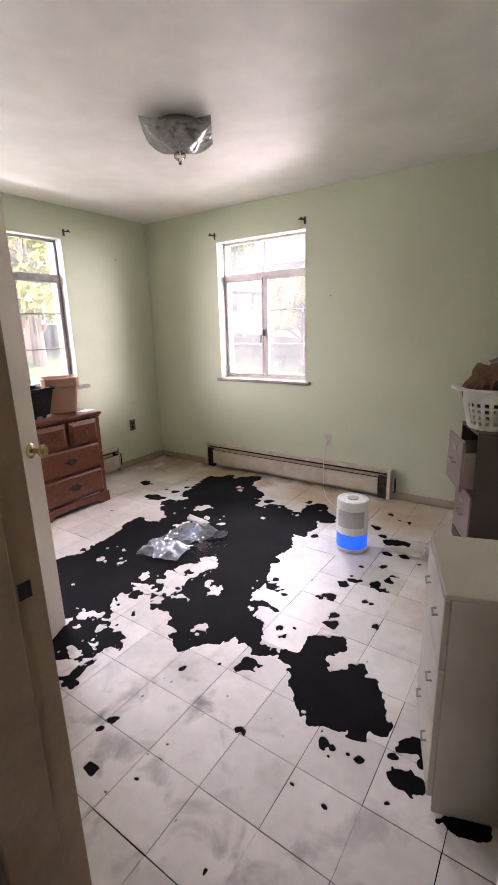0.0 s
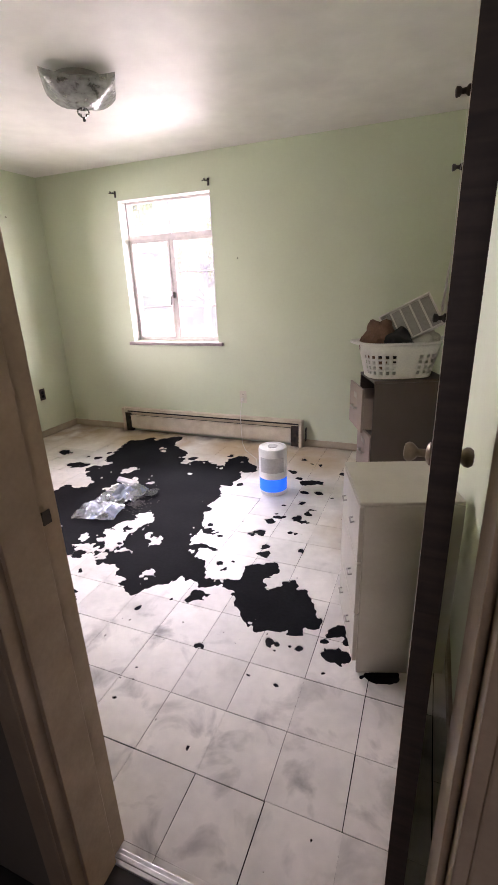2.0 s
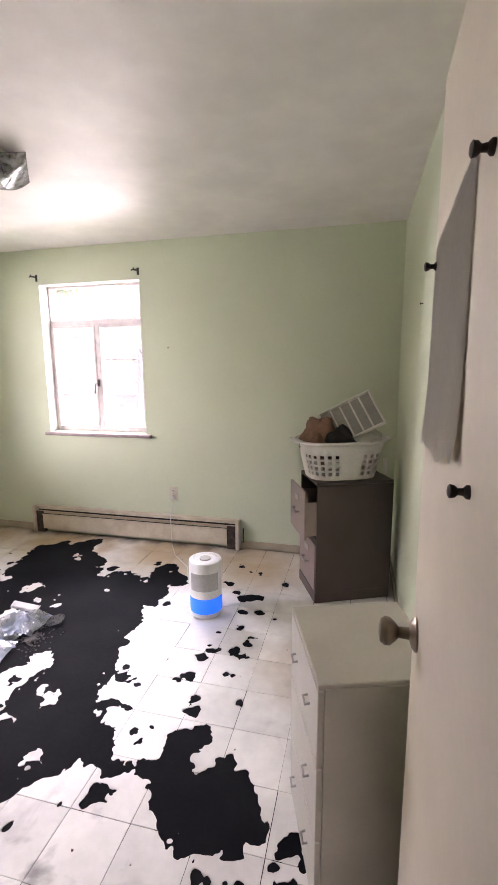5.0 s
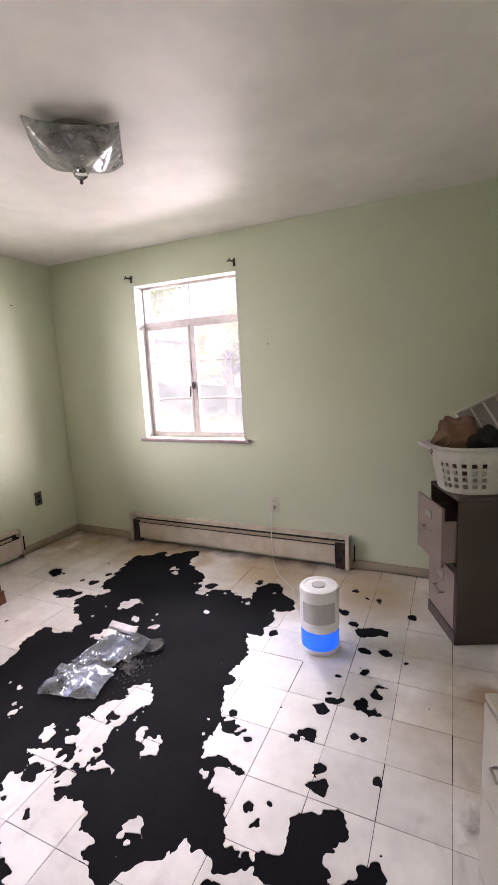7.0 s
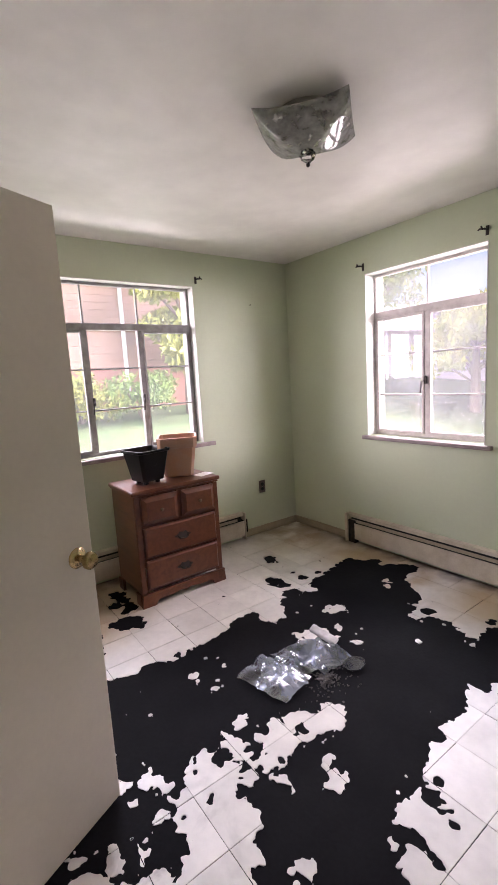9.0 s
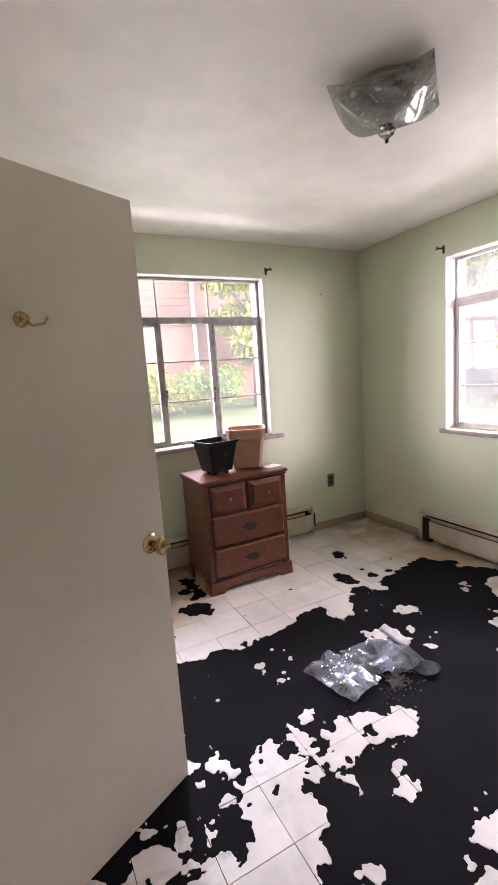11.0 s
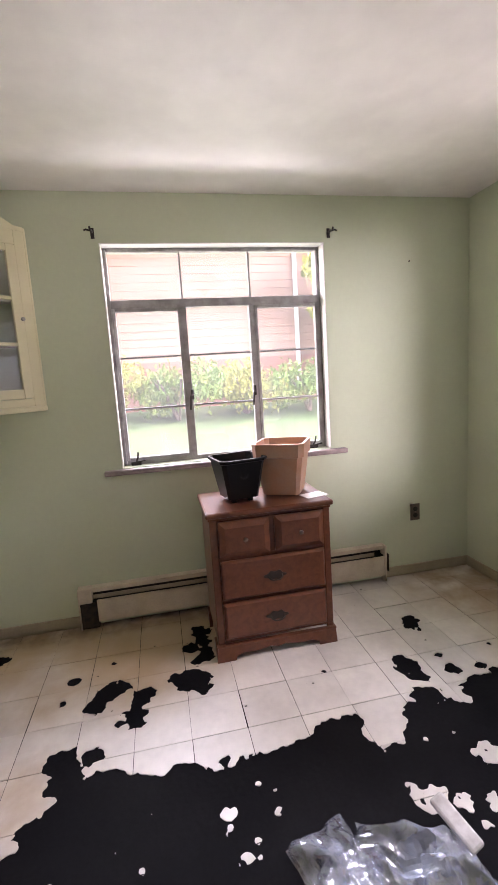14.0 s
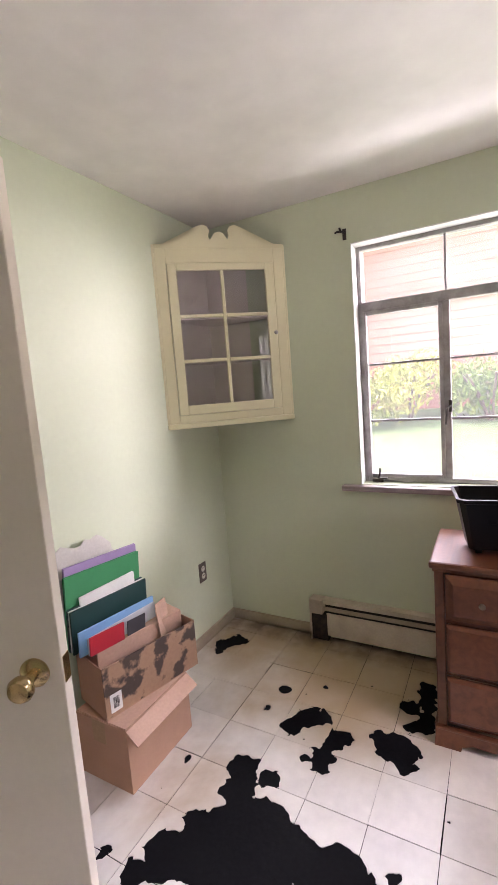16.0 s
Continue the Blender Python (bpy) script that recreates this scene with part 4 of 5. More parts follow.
def build_basket(m):
    t = thing("laundry_basket", m, "white plastic laundry basket with round holes, full of odds and ends", "basket")
    WB = material("white_basket_plastic", (0.74, 0.72, 0.68), 0.4, scale=12, amount=0.2, bump=0.02)
    n, bands = 72, [0.0, 0.03, 0.052, 0.066, 0.088, 0.102, 0.124, 0.138, 0.160, 0.20, 0.235]
    bm = bmesh.new()
    rings = [[bm.verts.new(v) for v in basket_ring(0.80 + 0.20 * z / 0.235, z, n)] for z in bands]
    for j in range(len(bands) - 1):
        for k in range(n):
            hole = j in (1, 3, 5, 7) and k % 2 == 0 and k % 18 not in (0, 16, 17, 1, 2)
            if not hole:
                bm.faces.new((rings[j][k], rings[j][(k + 1) % n], rings[j + 1][(k + 1) % n], rings[j + 1][k]))
    bm.faces.new(rings[0][::-1])
    body = part("basket_body", bm, WB, t, "", True)
    so = body.modifiers.new("thick", "SOLIDIFY")
    so.thickness = 0.004
    rim = basket_ring(1.03, 0.236, n)
    bm = bmesh.new()
    put_tube(bm, rim + rim[:1], 0.009, 8)
    part("rim", bm, WB, t, "", True)
    for s in (1, -1):
        bm = tube([(s * 0.27, -0.07, 0.236), (s * 0.315, -0.06, 0.240), (s * 0.325, 0, 0.242), (s * 0.315, 0.06, 0.240), (s * 0.27, 0.07, 0.236)], 0.010)
        part("handle", bm, WB, t, "", True)
    return t


BASK = pose(0.155, 3.20, 0.792, 0, 0, 23)
build_basket(BASK)


def crumple(seed, rx, ry, rz, rough, m, n=20):
    """A soft, folded lump."""
    bm = bmesh.new()
    bmesh.ops.create_icosphere(bm, subdivisions=4, radius=1.0)
    for v in bm.verts:
        p = v.co.copy()
        q = 1 + rough * noise.noise(p * 1.4 + Vector((seed, 0, 0))) + rough * 0.6 * abs(noise.noise(p * 3.1 + Vector((0, seed, 0))))
        v.co = m @ Vector((p.x * rx * q, p.y * ry * q, p.z * rz * q))
    return bm


FUR = material("brown_cloth", (0.21, 0.12, 0.08), 0.9, second=(0.14, 0.075, 0.05), scale=14, amount=0.8, fine_amount=0.3, bump=0.5)
DARKC = material("dark_cloth", (0.02, 0.018, 0.018), 0.85, scale=14)
WHITEC = material("white_cloth", (0.58, 0.56, 0.50), 0.85, second=(0.48, 0.46, 0.41), scale=9)
tagged(part("brown_cloth", crumple(2, 0.10, 0.10, 0.15, 0.5, BASK @ pose(-0.13, 0.03, 0.24)), FUR, None, "", True), "crumpled brown cloth bundle in the laundry basket", "cloth")
tagged(part("dark_cloth", crumple(7, 0.12, 0.13, 0.10, 0.45, BASK @ pose(-0.02, -0.02, 0.20)), DARKC, None, "", True), "dark cloth stuffed in the laundry basket", "cloth")
tagged(part("white_cloth", crumple(11, 0.12, 0.12, 0.085, 0.35, BASK @ pose(0.15, 0.0, 0.225)), WHITEC, None, "", True), "off-white folded cloth in the laundry basket", "cloth")
grate = thing("drawer_organizer", BASK @ pose(0.060, -0.03, 0.370, 62, -27, -16) @ Matrix.Scale(1.18, 4), "white plastic slotted rack lying tilted on the laundry basket", "rack")
WR = material("white_rack_plastic", (0.72, 0.70, 0.65), 0.4, scale=20, amount=0.2)
for a, b in (((-0.15, -0.105), (0.15, -0.095)), ((-0.15, 0.095), (0.15, 0.105)), ((-0.15, -0.0945), (-0.140, 0.0945)), ((0.140, -0.0945), (0.15, 0.0945))):
    part("frame_bar", box((*a, -0.014), (*b, 0.016), 0.003), WR, grate)
for k in range(4):
    x = -0.083 + k * 0.0555
    part("divider", box((x - 0.0045, -0.0945, -0.010), (x + 0.0045, 0.0945, 0.014), 0.002), WR, grate)
part("tray_bottom", box((-0.1395, -0.0945, -0.0135), (0.1395, 0.0945, -0.0105)), material("grey_mesh", (0.36, 0.34, 0.32), 0.7, scale=60), grate, "dark grey mesh bottom")
post = thing("shelf_post", pose(0.455, 3.46, 0), "white metal post leaning in the corner behind the filing cabinet", "post")
part("post_bar", box((-0.012, -0.012, 0), (0.012, 0.012, 0.86), 0.003), WR, post)


# ---- cartons and papers ----
KRAFT = material("kraft_cardboard", (0.47, 0.285, 0.19), 0.75, second=(0.40, 0.24, 0.155), scale=5, amount=0.6, fine_amount=0.05, bump=0.1)
FLAP = material("kraft_flap", (0.56, 0.36, 0.26), 0.75, scale=6, amount=0.4)


def printed_board():
    """Cardboard with a dark printed band of irregular shapes."""
    m = material("printed_cardboard", (0.38, 0.235, 0.145), 0.7, second=(0.065, 0.045, 0.035), scale=11, amount=1.0, fine=60, fine_amount=0.15)
    for n in m.node_tree.nodes:
        if n.type == "MAP_RANGE" and abs(n.inputs["From Min"].default_value - 0.38) < 1e-4:
            n.inputs["From Min"].default_value, n.inputs["From Max"].default_value = 0.50, 0.56
    return m


PRINT = printed_board()


def carton(name, m, w, d, h, mat, front, label):
    """An open carton: four walls and a bottom, w along x, d along y."""
    t = thing(name, m, label, "cardboard box")
    k = 0.004
    part("bottom", box((0, 0, 0), (w, d, k)), mat, t)
    part("wall", box((0, d - k, k), (w, d, h)), front, t)
    part("wall", box((0, 0, k), (w, k, h)), mat, t)
    part("wall", box((0, k, k), (k, d - k, h)), mat, t)
    part("wall", box((w - k, k, k), (w, d - k, h)), mat, t)
    return t


low = carton("cardboard_box", pose(-2.385, 0.545, 0), 0.378, 0.275, 0.265, KRAFT, KRAFT, "plain brown cardboard box on the floor under another box")
part("flap", box((0.0, 0, 0), (0.378, 0.004, 0.068), 0, pose(0, 0.275, 0.262, -128)), FLAP, low, "folded-out cardboard flap")
part("flap", box((0.004, 0.004, 0.2651), (0.374, 0.27, 0.2685)), FLAP, low)
part("tape", box((0.378, 0.09, 0.17), (0.3786, 0.16, 0.262)), material("packing_tape", (0.48, 0.34, 0.22), 0.25, scale=20), low, "strip of tan packing tape")
UP = pose(-2.507, 0.627, 0.2695, 0, 0, -14.7)
up = carton("cardboard_box", UP, 0.455, 0.215, 0.212, KRAFT, PRINT, "printed brown cardboard box full of folders and papers")
part("sticker", box((0.385, 0.2155, 0.02), (0.435, 0.2165, 0.095)), PAPER, up, "white barcode label")
for k in range(7):
    part("printed_bar", box((0.397 + k * 0.0038, 0.2166, 0.035), (0.399 + k * 0.0038 + 0.0008 * (k % 2), 0.217, 0.08)), FIN, up)
part("flap", box((0, 0, 0), (0.075, 0.003, 0.19), 0, pose(0.075, 0.14, 0.14, 6, 0, 20)), FLAP, up, "raised cardboard flap")


def sheet(name, x, y, z, w, h, th, lean, turn, colour, label, cat, tip=0.0, rough=0.5):
    """A folder, booklet or sheet leaning in the carton; x, y, z its lower middle."""
    m = pose(x, y, z, lean, tip, turn)
    mat = material(name + "_cover", colour, rough, scale=8, amount=0.3, fine_amount=0.05, bump=0.03)
    t = thing(name, m, label, cat)
    part("cover", box((-w / 2, 0, 0), (w / 2, th * 0.25, h), 0.001), mat, t)
    part("pages", box((-w / 2 + 0.004, th * 0.26, 0.003), (w / 2 - 0.004, th * 0.74, h - 0.004)), PAPER, t)
    part("cover", box((-w / 2, th * 0.75, 0), (w / 2, th, h), 0.001), mat, t)
    return t


filler = thing("folder_stack", UP, "thick stacked brown folders filling the cardboard box", "folders")
for a, b in (((0.012, 0.012, 0.0045), (0.44, 0.165, 0.10)), ((0.02, 0.016, 0.1003), (0.435, 0.150, 0.2515))):
    part("brown_folder", box(a, b, 0.003), FLAP, filler)
sheet("folder", -2.180, 0.578, 0.522, 0.34, 0.338, 0.012, 4, 170, (0.36, 0.26, 0.46), "pale purple folder standing in the box", "folder", 1)
sheet("folder", -2.172, 0.594, 0.522, 0.35, 0.306, 0.014, 4, 170, (0.035, 0.26, 0.10), "bright green folder standing in the box", "folder", 1)
sheet("paper_stack", -2.190, 0.612, 0.522, 0.26, 0.220, 0.010, 4, 170, (0.74, 0.73, 0.69), "white printed papers standing in the box", "paper", -3)
sheet("binder", -2.172, 0.628, 0.522, 0.36, 0.178, 0.034, 4, 170, (0.010, 0.045, 0.043), "dark green ring binder standing in the box", "binder", 0)
sheet("folder", -2.170, 0.667, 0.522, 0.36, 0.103, 0.008, 4, 170, (0.22, 0.44, 0.72), "light blue folder standing in the box", "folder", 0)
sheet("paper_stack", -2.185, 0.679, 0.522, 0.33, 0.073, 0.006, 4, 170, (0.62, 0.64, 0.66), "grey-white printed papers in the box", "paper", -2)
red = sheet("booklet", -2.085, 0.689, 0.525, 0.155, 0.075, 0.008, 4, 170, (0.50, 0.02, 0.035), "red booklet with a white title panel", "booklet", 2)
part("title_panel", box((-0.045, 0.0081, 0.022), (0.035, 0.009, 0.052)), PAPER, red)
sheet("photo_card", -2.228, 0.706, 0.520, 0.09, 0.065, 0.004, 4, 170, (0.05, 0.05, 0.055), "small dark printed card in the box", "card", 2)
tagged(part("paper_wad", crumple(5, 0.19, 0.012, 0.19, 0.32, pose(-2.15, 0.532, 0.73, 0, 8, -6)), WHITEC, None, "", True), "crumpled white paper stuffed behind the folders", "paper")


# ---- plastic bag and rubbish on the bare floor ----
def plastic(name, tint, low, high, gloss):
    m = bpy.data.materials.new(name)
    m.use_nodes = True
    nt = m.node_tree
    nt.nodes.remove(nt.nodes["Principled BSDF"])
    tr, gl, df, a, b = (nt.nodes.new(n) for n in ("ShaderNodeBsdfTransparent", "ShaderNodeBsdfGlossy", "ShaderNodeBsdfDiffuse", "ShaderNodeMixShader", "ShaderNodeMixShader"))
    gl.inputs["Roughness"].default_value = 0.17
    gl.inputs["Color"].default_value = (0.95, 0.96, 1, 1)
    df.inputs["Color"].default_value = (*tint, 1)
    co, n = nt.nodes.new("ShaderNodeTexCoord"), nt.nodes.new("ShaderNodeTexNoise")
    n.inputs["Scale"].default_value, n.inputs["Detail"].default_value = 10, 4
    nt.links.new(co.outputs["Object"], n.inputs["Vector"])
    r = nt.nodes.new("ShaderNodeMapRange")
    r.inputs["From Min"].default_value, r.inputs["From Max"].default_value = 0.35, 0.65
    r.inputs["To Min"].default_value, r.inputs["To Max"].default_value = low, high
    nt.links.new(n.outputs["Fac"], r.inputs["Value"])
    nt.links.new(r.outputs["Result"], a.inputs[0])
    nt.links.new(tr.outputs[0], a.inputs[1])
    nt.links.new(df.outputs[0], a.inputs[2])
    b.inputs[0].default_value = gloss
    nt.links.new(a.outputs[0], b.inputs[1])
    nt.links.new(gl.outputs[0], b.inputs[2])
    nt.links.new(b.outputs[0], nt.nodes["Material Output"].inputs["Surface"])
    return m


FILM = plastic("clear_plastic_film", (0.58, 0.65, 0.80), 0.06, 0.48, 0.20)


def crumpled_film(seed, lx, ly, lift, m, n=24):
    """A sheet of thin film, creased into sharp folds, lying on the floor."""
    bm = bmesh.new()
    rows = []
    off = Vector((seed * 3.7, seed * 1.3, 0))
    for i in range(n + 1):
        row = []
        for j in range(n + 1):
            u, v = i / n * 2 - 1, j / n * 2 - 1
            p = Vector((u * 2.0, v * 2.0, 0)) + off
            edge = 1 + 0.16 * noise.noise(Vector((math.atan2(v, u) * 1.3, seed, 0)))
            cr = 0
            for s, wgt in ((0.42, 0.68), (0.85, 0.32)):
                cr += wgt * (1 - 2 * abs(noise.noise(p * s + Vector((0, 0, seed)))))
            r = max(abs(u), abs(v))
            z = lift * max(0.03, (0.25 + 0.75 * cr) * (1 - 0.72 * r ** 2.5))
            dx, dy = noise.noise(p * 1.5 + Vector((9, 0, 0))) * 0.09, noise.noise(p * 1.5 + Vector((0, 9, 0))) * 0.09
            row.append(bm.verts.new(m @ Vector(((u * edge + dx) * lx, (v * edge + dy) * ly, z))))
        rows.append(row)
    for i in range(n):
        for j in range(n):
            bm.faces.new((rows[i][j], rows[i + 1][j], rows[i + 1][j + 1], rows[i][j + 1]))
    return bm


bag = thing("plastic_bag", pose(-1.62, 2.12, 0.0), "crumpled clear plastic bag lying on the black floor", "plastic bag")
part("film", crumpled_film(3, 0.150, 0.105, 0.085, pose(-0.01, -0.10, 0, 0, 0, 14)), FILM, bag)
part("film", crumpled_film(12, 0.10, 0.075, 0.07, pose(0.02, -0.08, 0.012, 0, 0, 40)), FILM, bag)
part("film", crumpled_film(8, 0.10, 0.15, 0.12, pose(0.0, 0.10, 0.0, 0, 0, -20)), FILM, bag)
part("film", crumpled_film(5, 0.085, 0.10, 0.10, pose(0.05, 0.20, 0.004)), FILM, bag)
LAMPW = material("dusty_white_plastic", (0.66, 0.64, 0.62), 0.5, second=(0.30, 0.28, 0.25), scale=14, amount=0.7)
tagged(part("plastic_strip", box((-0.078, -0.026, 0.0), (0.078, 0.026, 0.020), 0.010, pose(-1.65, 2.385, 0.07, 12, 16, 18)), LAMPW), "dusty white plastic strip lying beside the bag", "plastic piece")
SMOKE = plastic("smoky_plastic", (0.10, 0.10, 0.105), 0.3, 0.7, 0.12)
tagged(part("plastic_dish", lathe([(0.030, 0.0), (0.050, 0.004), (0.058, 0.016), (0.056, 0.016), (0.048, 0.007), (0.026, 0.004)], 28, pose(-1.45, 2.395, -0.002, 5, -8)), SMOKE, None, "", True), "smoky plastic dish among the rubbish", "dish")
GRIT = material("grit", (0.030, 0.026, 0.022), 0.6, second=(0.06, 0.05, 0.042), scale=90, amount=1.0)
bm = bmesh.new()
rg = random.Random(4)
for k in range(260):
    a, r = rg.uniform(0, 6.28), abs(rg.gauss(0, 0.07))
    s = rg.uniform(0.0012, 0.0065) * (1.6 if r < 0.04 else 1)
    ico = bmesh.new()
    bmesh.ops.create_icosphere(ico, subdivisions=1, radius=s, matrix=pose(-1.475 + r * math.cos(a), 2.215 + r * 1.15 * math.sin(a), s * 0.3, 0, 0, rg.uniform(0, 180)))
    vs = {v: bm.verts.new((v.co.x + rg.uniform(-0.5, 0.5) * s, v.co.y + rg.uniform(-0.5, 0.5) * s, max(-0.003, v.co.z * rg.uniform(0.4, 0.9)))) for v in ico.verts}
    for f in ico.faces:
        bm.faces.new([vs[v] for v in f.verts])
    ico.free()
tagged(part("debris", bm, GRIT), "loose dark grit and crumbs beside the plastic bag", "debris", "", "stuff")


# ---- ceiling light ----
def build_ceiling_light(m):
    t = thing("ceiling_light", m, "square bent-glass ceiling light with a crystal finial, switched off", "ceiling light")
    GL = bpy.data.materials.new("etched_glass")
    GL.use_nodes = True
    nt = GL.node_tree
    nt.nodes.remove(nt.nodes["Principled BSDF"])
    tr, gl, df, a, b = (nt.nodes.new(n) for n in ("ShaderNodeBsdfTransparent", "ShaderNodeBsdfGlossy", "ShaderNodeBsdfDiffuse", "ShaderNodeMixShader", "ShaderNodeMixShader"))
    tr.inputs["Color"].default_value = (0.72, 0.74, 0.72, 1)
    gl.inputs["Roughness"].default_value = 0.06
    df.inputs["Color"].default_value = (0.42, 0.425, 0.40, 1)
    co, n = nt.nodes.new("ShaderNodeTexCoord"), nt.nodes.new("ShaderNodeTexNoise")
    n.inputs["Scale"].default_value, n.inputs["Detail"].default_value = 34, 5
    nt.links.new(co.outputs["Object"], n.inputs["Vector"])
    r = nt.nodes.new("ShaderNodeMapRange")
    r.inputs["To Min"].default_value, r.inputs["To Max"].default_value = 0.05, 0.95
    nt.links.new(n.outputs["Fac"], r.inputs["Value"])
    nt.links.new(r.outputs["Result"], a.inputs[0])
    nt.links.new(tr.outputs[0], a.inputs[1])
    nt.links.new(df.outputs[0], a.inputs[2])
    b.inputs[0].default_value = 0.13
    nt.links.new(a.outputs[0], b.inputs[1])
    nt.links.new(gl.outputs[0], b.inputs[2])
    nt.links.new(b.outputs[0], nt.nodes["Material Output"].inputs["Surface"])
    bm = bmesh.new()
    k, s = 16, 0.178
    rows = []
    for i in range(k + 1):
        row = []
        for j in range(k + 1):
            u, v = i / k * 2 - 1, j / k * 2 - 1
            r = max(abs(u), abs(v))
            z = -0.125 + 0.075 * r ** 2.4 + 0.022 * (abs(u) * abs(v)) ** 2
            row.append(bm.verts.new((u * s * (0.92 + 0.08 * r), v * s * (0.92 + 0.08 * r), z)))
        rows.append(row)
    for i in range(k):
        for j in range(k):
            bm.faces.new((rows[i][j], rows[i + 1][j], rows[i + 1][j + 1], rows[i][j + 1]))
    sh = part("shade", bm, GL, t, "etched square glass shade, bent up at the edges", True)
    so = sh.modifiers.new("thick", "SOLIDIFY")
    so.thickness = 0.004
    part("ceiling_pan", lathe([(0.125, 0.0), (0.125, -0.012), (0.115, -0.022), (0.04, -0.026)], 32), STEEL, t, smooth=True)
    for a in (0, 180):
        part("bulb", lathe([(0.012, 0.0), (0.013, 0.02), (0.028, 0.05), (0.026, 0.07), (0.012, 0.083), (0.003, 0.085)], 18, pose(0, 0, -0.055, 0, 0, a) @ pose(0.02, 0, 0, 0, 90)), WHITE, t, "white frosted bulb", True)
    part("stem", lathe([(0.004, -0.13), (0.004, -0.02)], 8), STEEL, t)
    part("finial", lathe([(0.005, -0.178), (0.013, -0.171), (0.028, -0.160), (0.033, -0.146), (0.028, -0.134), (0.014, -0.127)], 10), CLEAR, t, "faceted crystal finial")
    part("finial_tip", lathe([(0.004, -0.190), (0.008, -0.186), (0.008, -0.180), (0.005, -0.1785)], 12), IRON, t)
    return t


build_ceiling_light(pose(-1.455, 2.205, H, 0, 0, 37))


# ---- outside the windows ----
LAWN = material("lawn", (0.055, 0.10, 0.028), 0.9, second=(0.09, 0.12, 0.04), scale=1.5, amount=0.8, fine=30, fine_amount=0.35, bump=0.4)
SIDING = material("tan_siding", (0.40, 0.25, 0.175), 0.6, second=(0.35, 0.215, 0.15), scale=2, amount=0.6, rnd=0.06)
BRICK = material("red_brick", (0.36, 0.17, 0.12), 0.8, second=(0.28, 0.13, 0.10), scale=6)
ROOF = material("roof_shingle", (0.14, 0.11, 0.10), 0.9, scale=9)
LEAF = material("leaf_green", (0.11, 0.20, 0.035), 0.6, second=(0.22, 0.27, 0.04), scale=2.5, amount=0.9)
LEAFY = material("leaf_yellow", (0.30, 0.30, 0.05), 0.6, second=(0.20, 0.26, 0.05), scale=2.5, amount=0.9)
BARK = material("bark", (0.16, 0.12, 0.09), 0.9, scale=12, bump=0.6)
LILAC = material("lilac_wall", (0.68, 0.60, 0.66), 0.7, second=(0.62, 0.54, 0.60), scale=3)

bm = bmesh.new()
gx = [-400, -60, -14, -9, -6, -4.4, -3.53]
gz = [6, 2.4, 1.2, 0.75, 0.2, -0.15, -0.25]
ring = [[bm.verts.new((x, y, z)) for y in (-400, -30, 0, 8, 30, 400)] for x, z in zip(gx + [0.7, 60, 400], gz + [-0.25, -0.3, -0.5])]
for p, q in zip(ring, ring[1:]):
    for k in range(5):
        bm.faces.new((p[k], p[k + 1], q[k + 1], q[k]))
structure("ground", bm, LAWN, "sunlit green lawn rising towards the neighbouring house", "ground")


def house(m, w, d, h, mat, label, boards=True, spouts=()):
    """A neighbouring house: boarded front along x at y = 0, facing -y, gable roof."""
    t = thing("house", m, label, "house")
    part("wall", box((0, 0.02, -1.5), (w, d, h)), mat, t)
    part("foundation", box((-0.02, 0.0, -1.5), (w + 0.02, 0.0195, 0.85)), BRICK, t)
    if boards:
        for k in range(int((h - 0.85) / 0.16)):
            z = 0.85 + k * 0.16
            part("siding_board", put_prism(bmesh.new(), [(0, 0), (0.0195, 0), (0.004, 0.158), (0, 0.158)], w, pose(0, 0.02, z) @ Matrix(((0, 1, 0, 0), (-1, 0, 0, 0), (0, 0, 1, 0), (0, 0, 0, 1)))), mat, t)
    for x in spouts:
        part("downspout", box((x, -0.09, 0.1), (x + 0.09, -0.02, h), 0.02), WHITE, t)
    for x in (-0.02, w - 0.1):
        part("corner_board", box((x, -0.012, 0.85), (x + 0.12, 0.019, h)), WHITE, t)
    bm = bmesh.new()
    o = [(-0.4, -0.5, h), (-0.4, d / 2, h + d * 0.32), (-0.4, d + 0.5, h)]
    fr = [bm.verts.new(v) for v in o]
    bk = [bm.verts.new((w + 0.4, y, z)) for x, y, z in o]
    bm.faces.new(fr)
    bm.faces.new(bk[::-1])
    for k in range(3):
        j = (k + 1) % 3
        bm.faces.new((fr[k], fr[j], bk[j], bk[k]))
    part("roof", bm, ROOF, t)
    return t


house(pose(-10.2, -6.5, 1.0, 0, 0, 90), 13.0, 7, 4.6, SIDING, "neighbouring house with tan board siding over red brick", True, (6.2, 11.2))
house(pose(-16, 19, -1.2, 0, 0, 0), 13, 8, 3.4, LILAC, "far low house with pale lilac walls", False)


def foliage(bm, rg, c, r, n, size):
    """Many small leaves scattered through an uneven ball."""
    for _ in range(n):
        d = Vector((rg.gauss(0, 1), rg.gauss(0, 1), rg.gauss(0, 1))).normalized()
        k = 0.75 + 0.45 * noise.noise(d * 1.7 + Vector(c))
        p = Vector(c) + Vector((d.x * r[0], d.y * r[1], d.z * r[2])) * k * rg.uniform(0.55, 1.0)
        e = Euler((rg.uniform(0, 6.28), rg.uniform(0, 6.28), rg.uniform(0, 6.28))).to_matrix()
        s = size * rg.uniform(0.6, 1.3)
        bm.faces.new([bm.verts.new(p + e @ Vector(v)) for v in ((-s, 0, 0), (0, -s * 0.45, s * 0.1), (s, 0, 0), (0, s * 0.45, s * 0.1))])


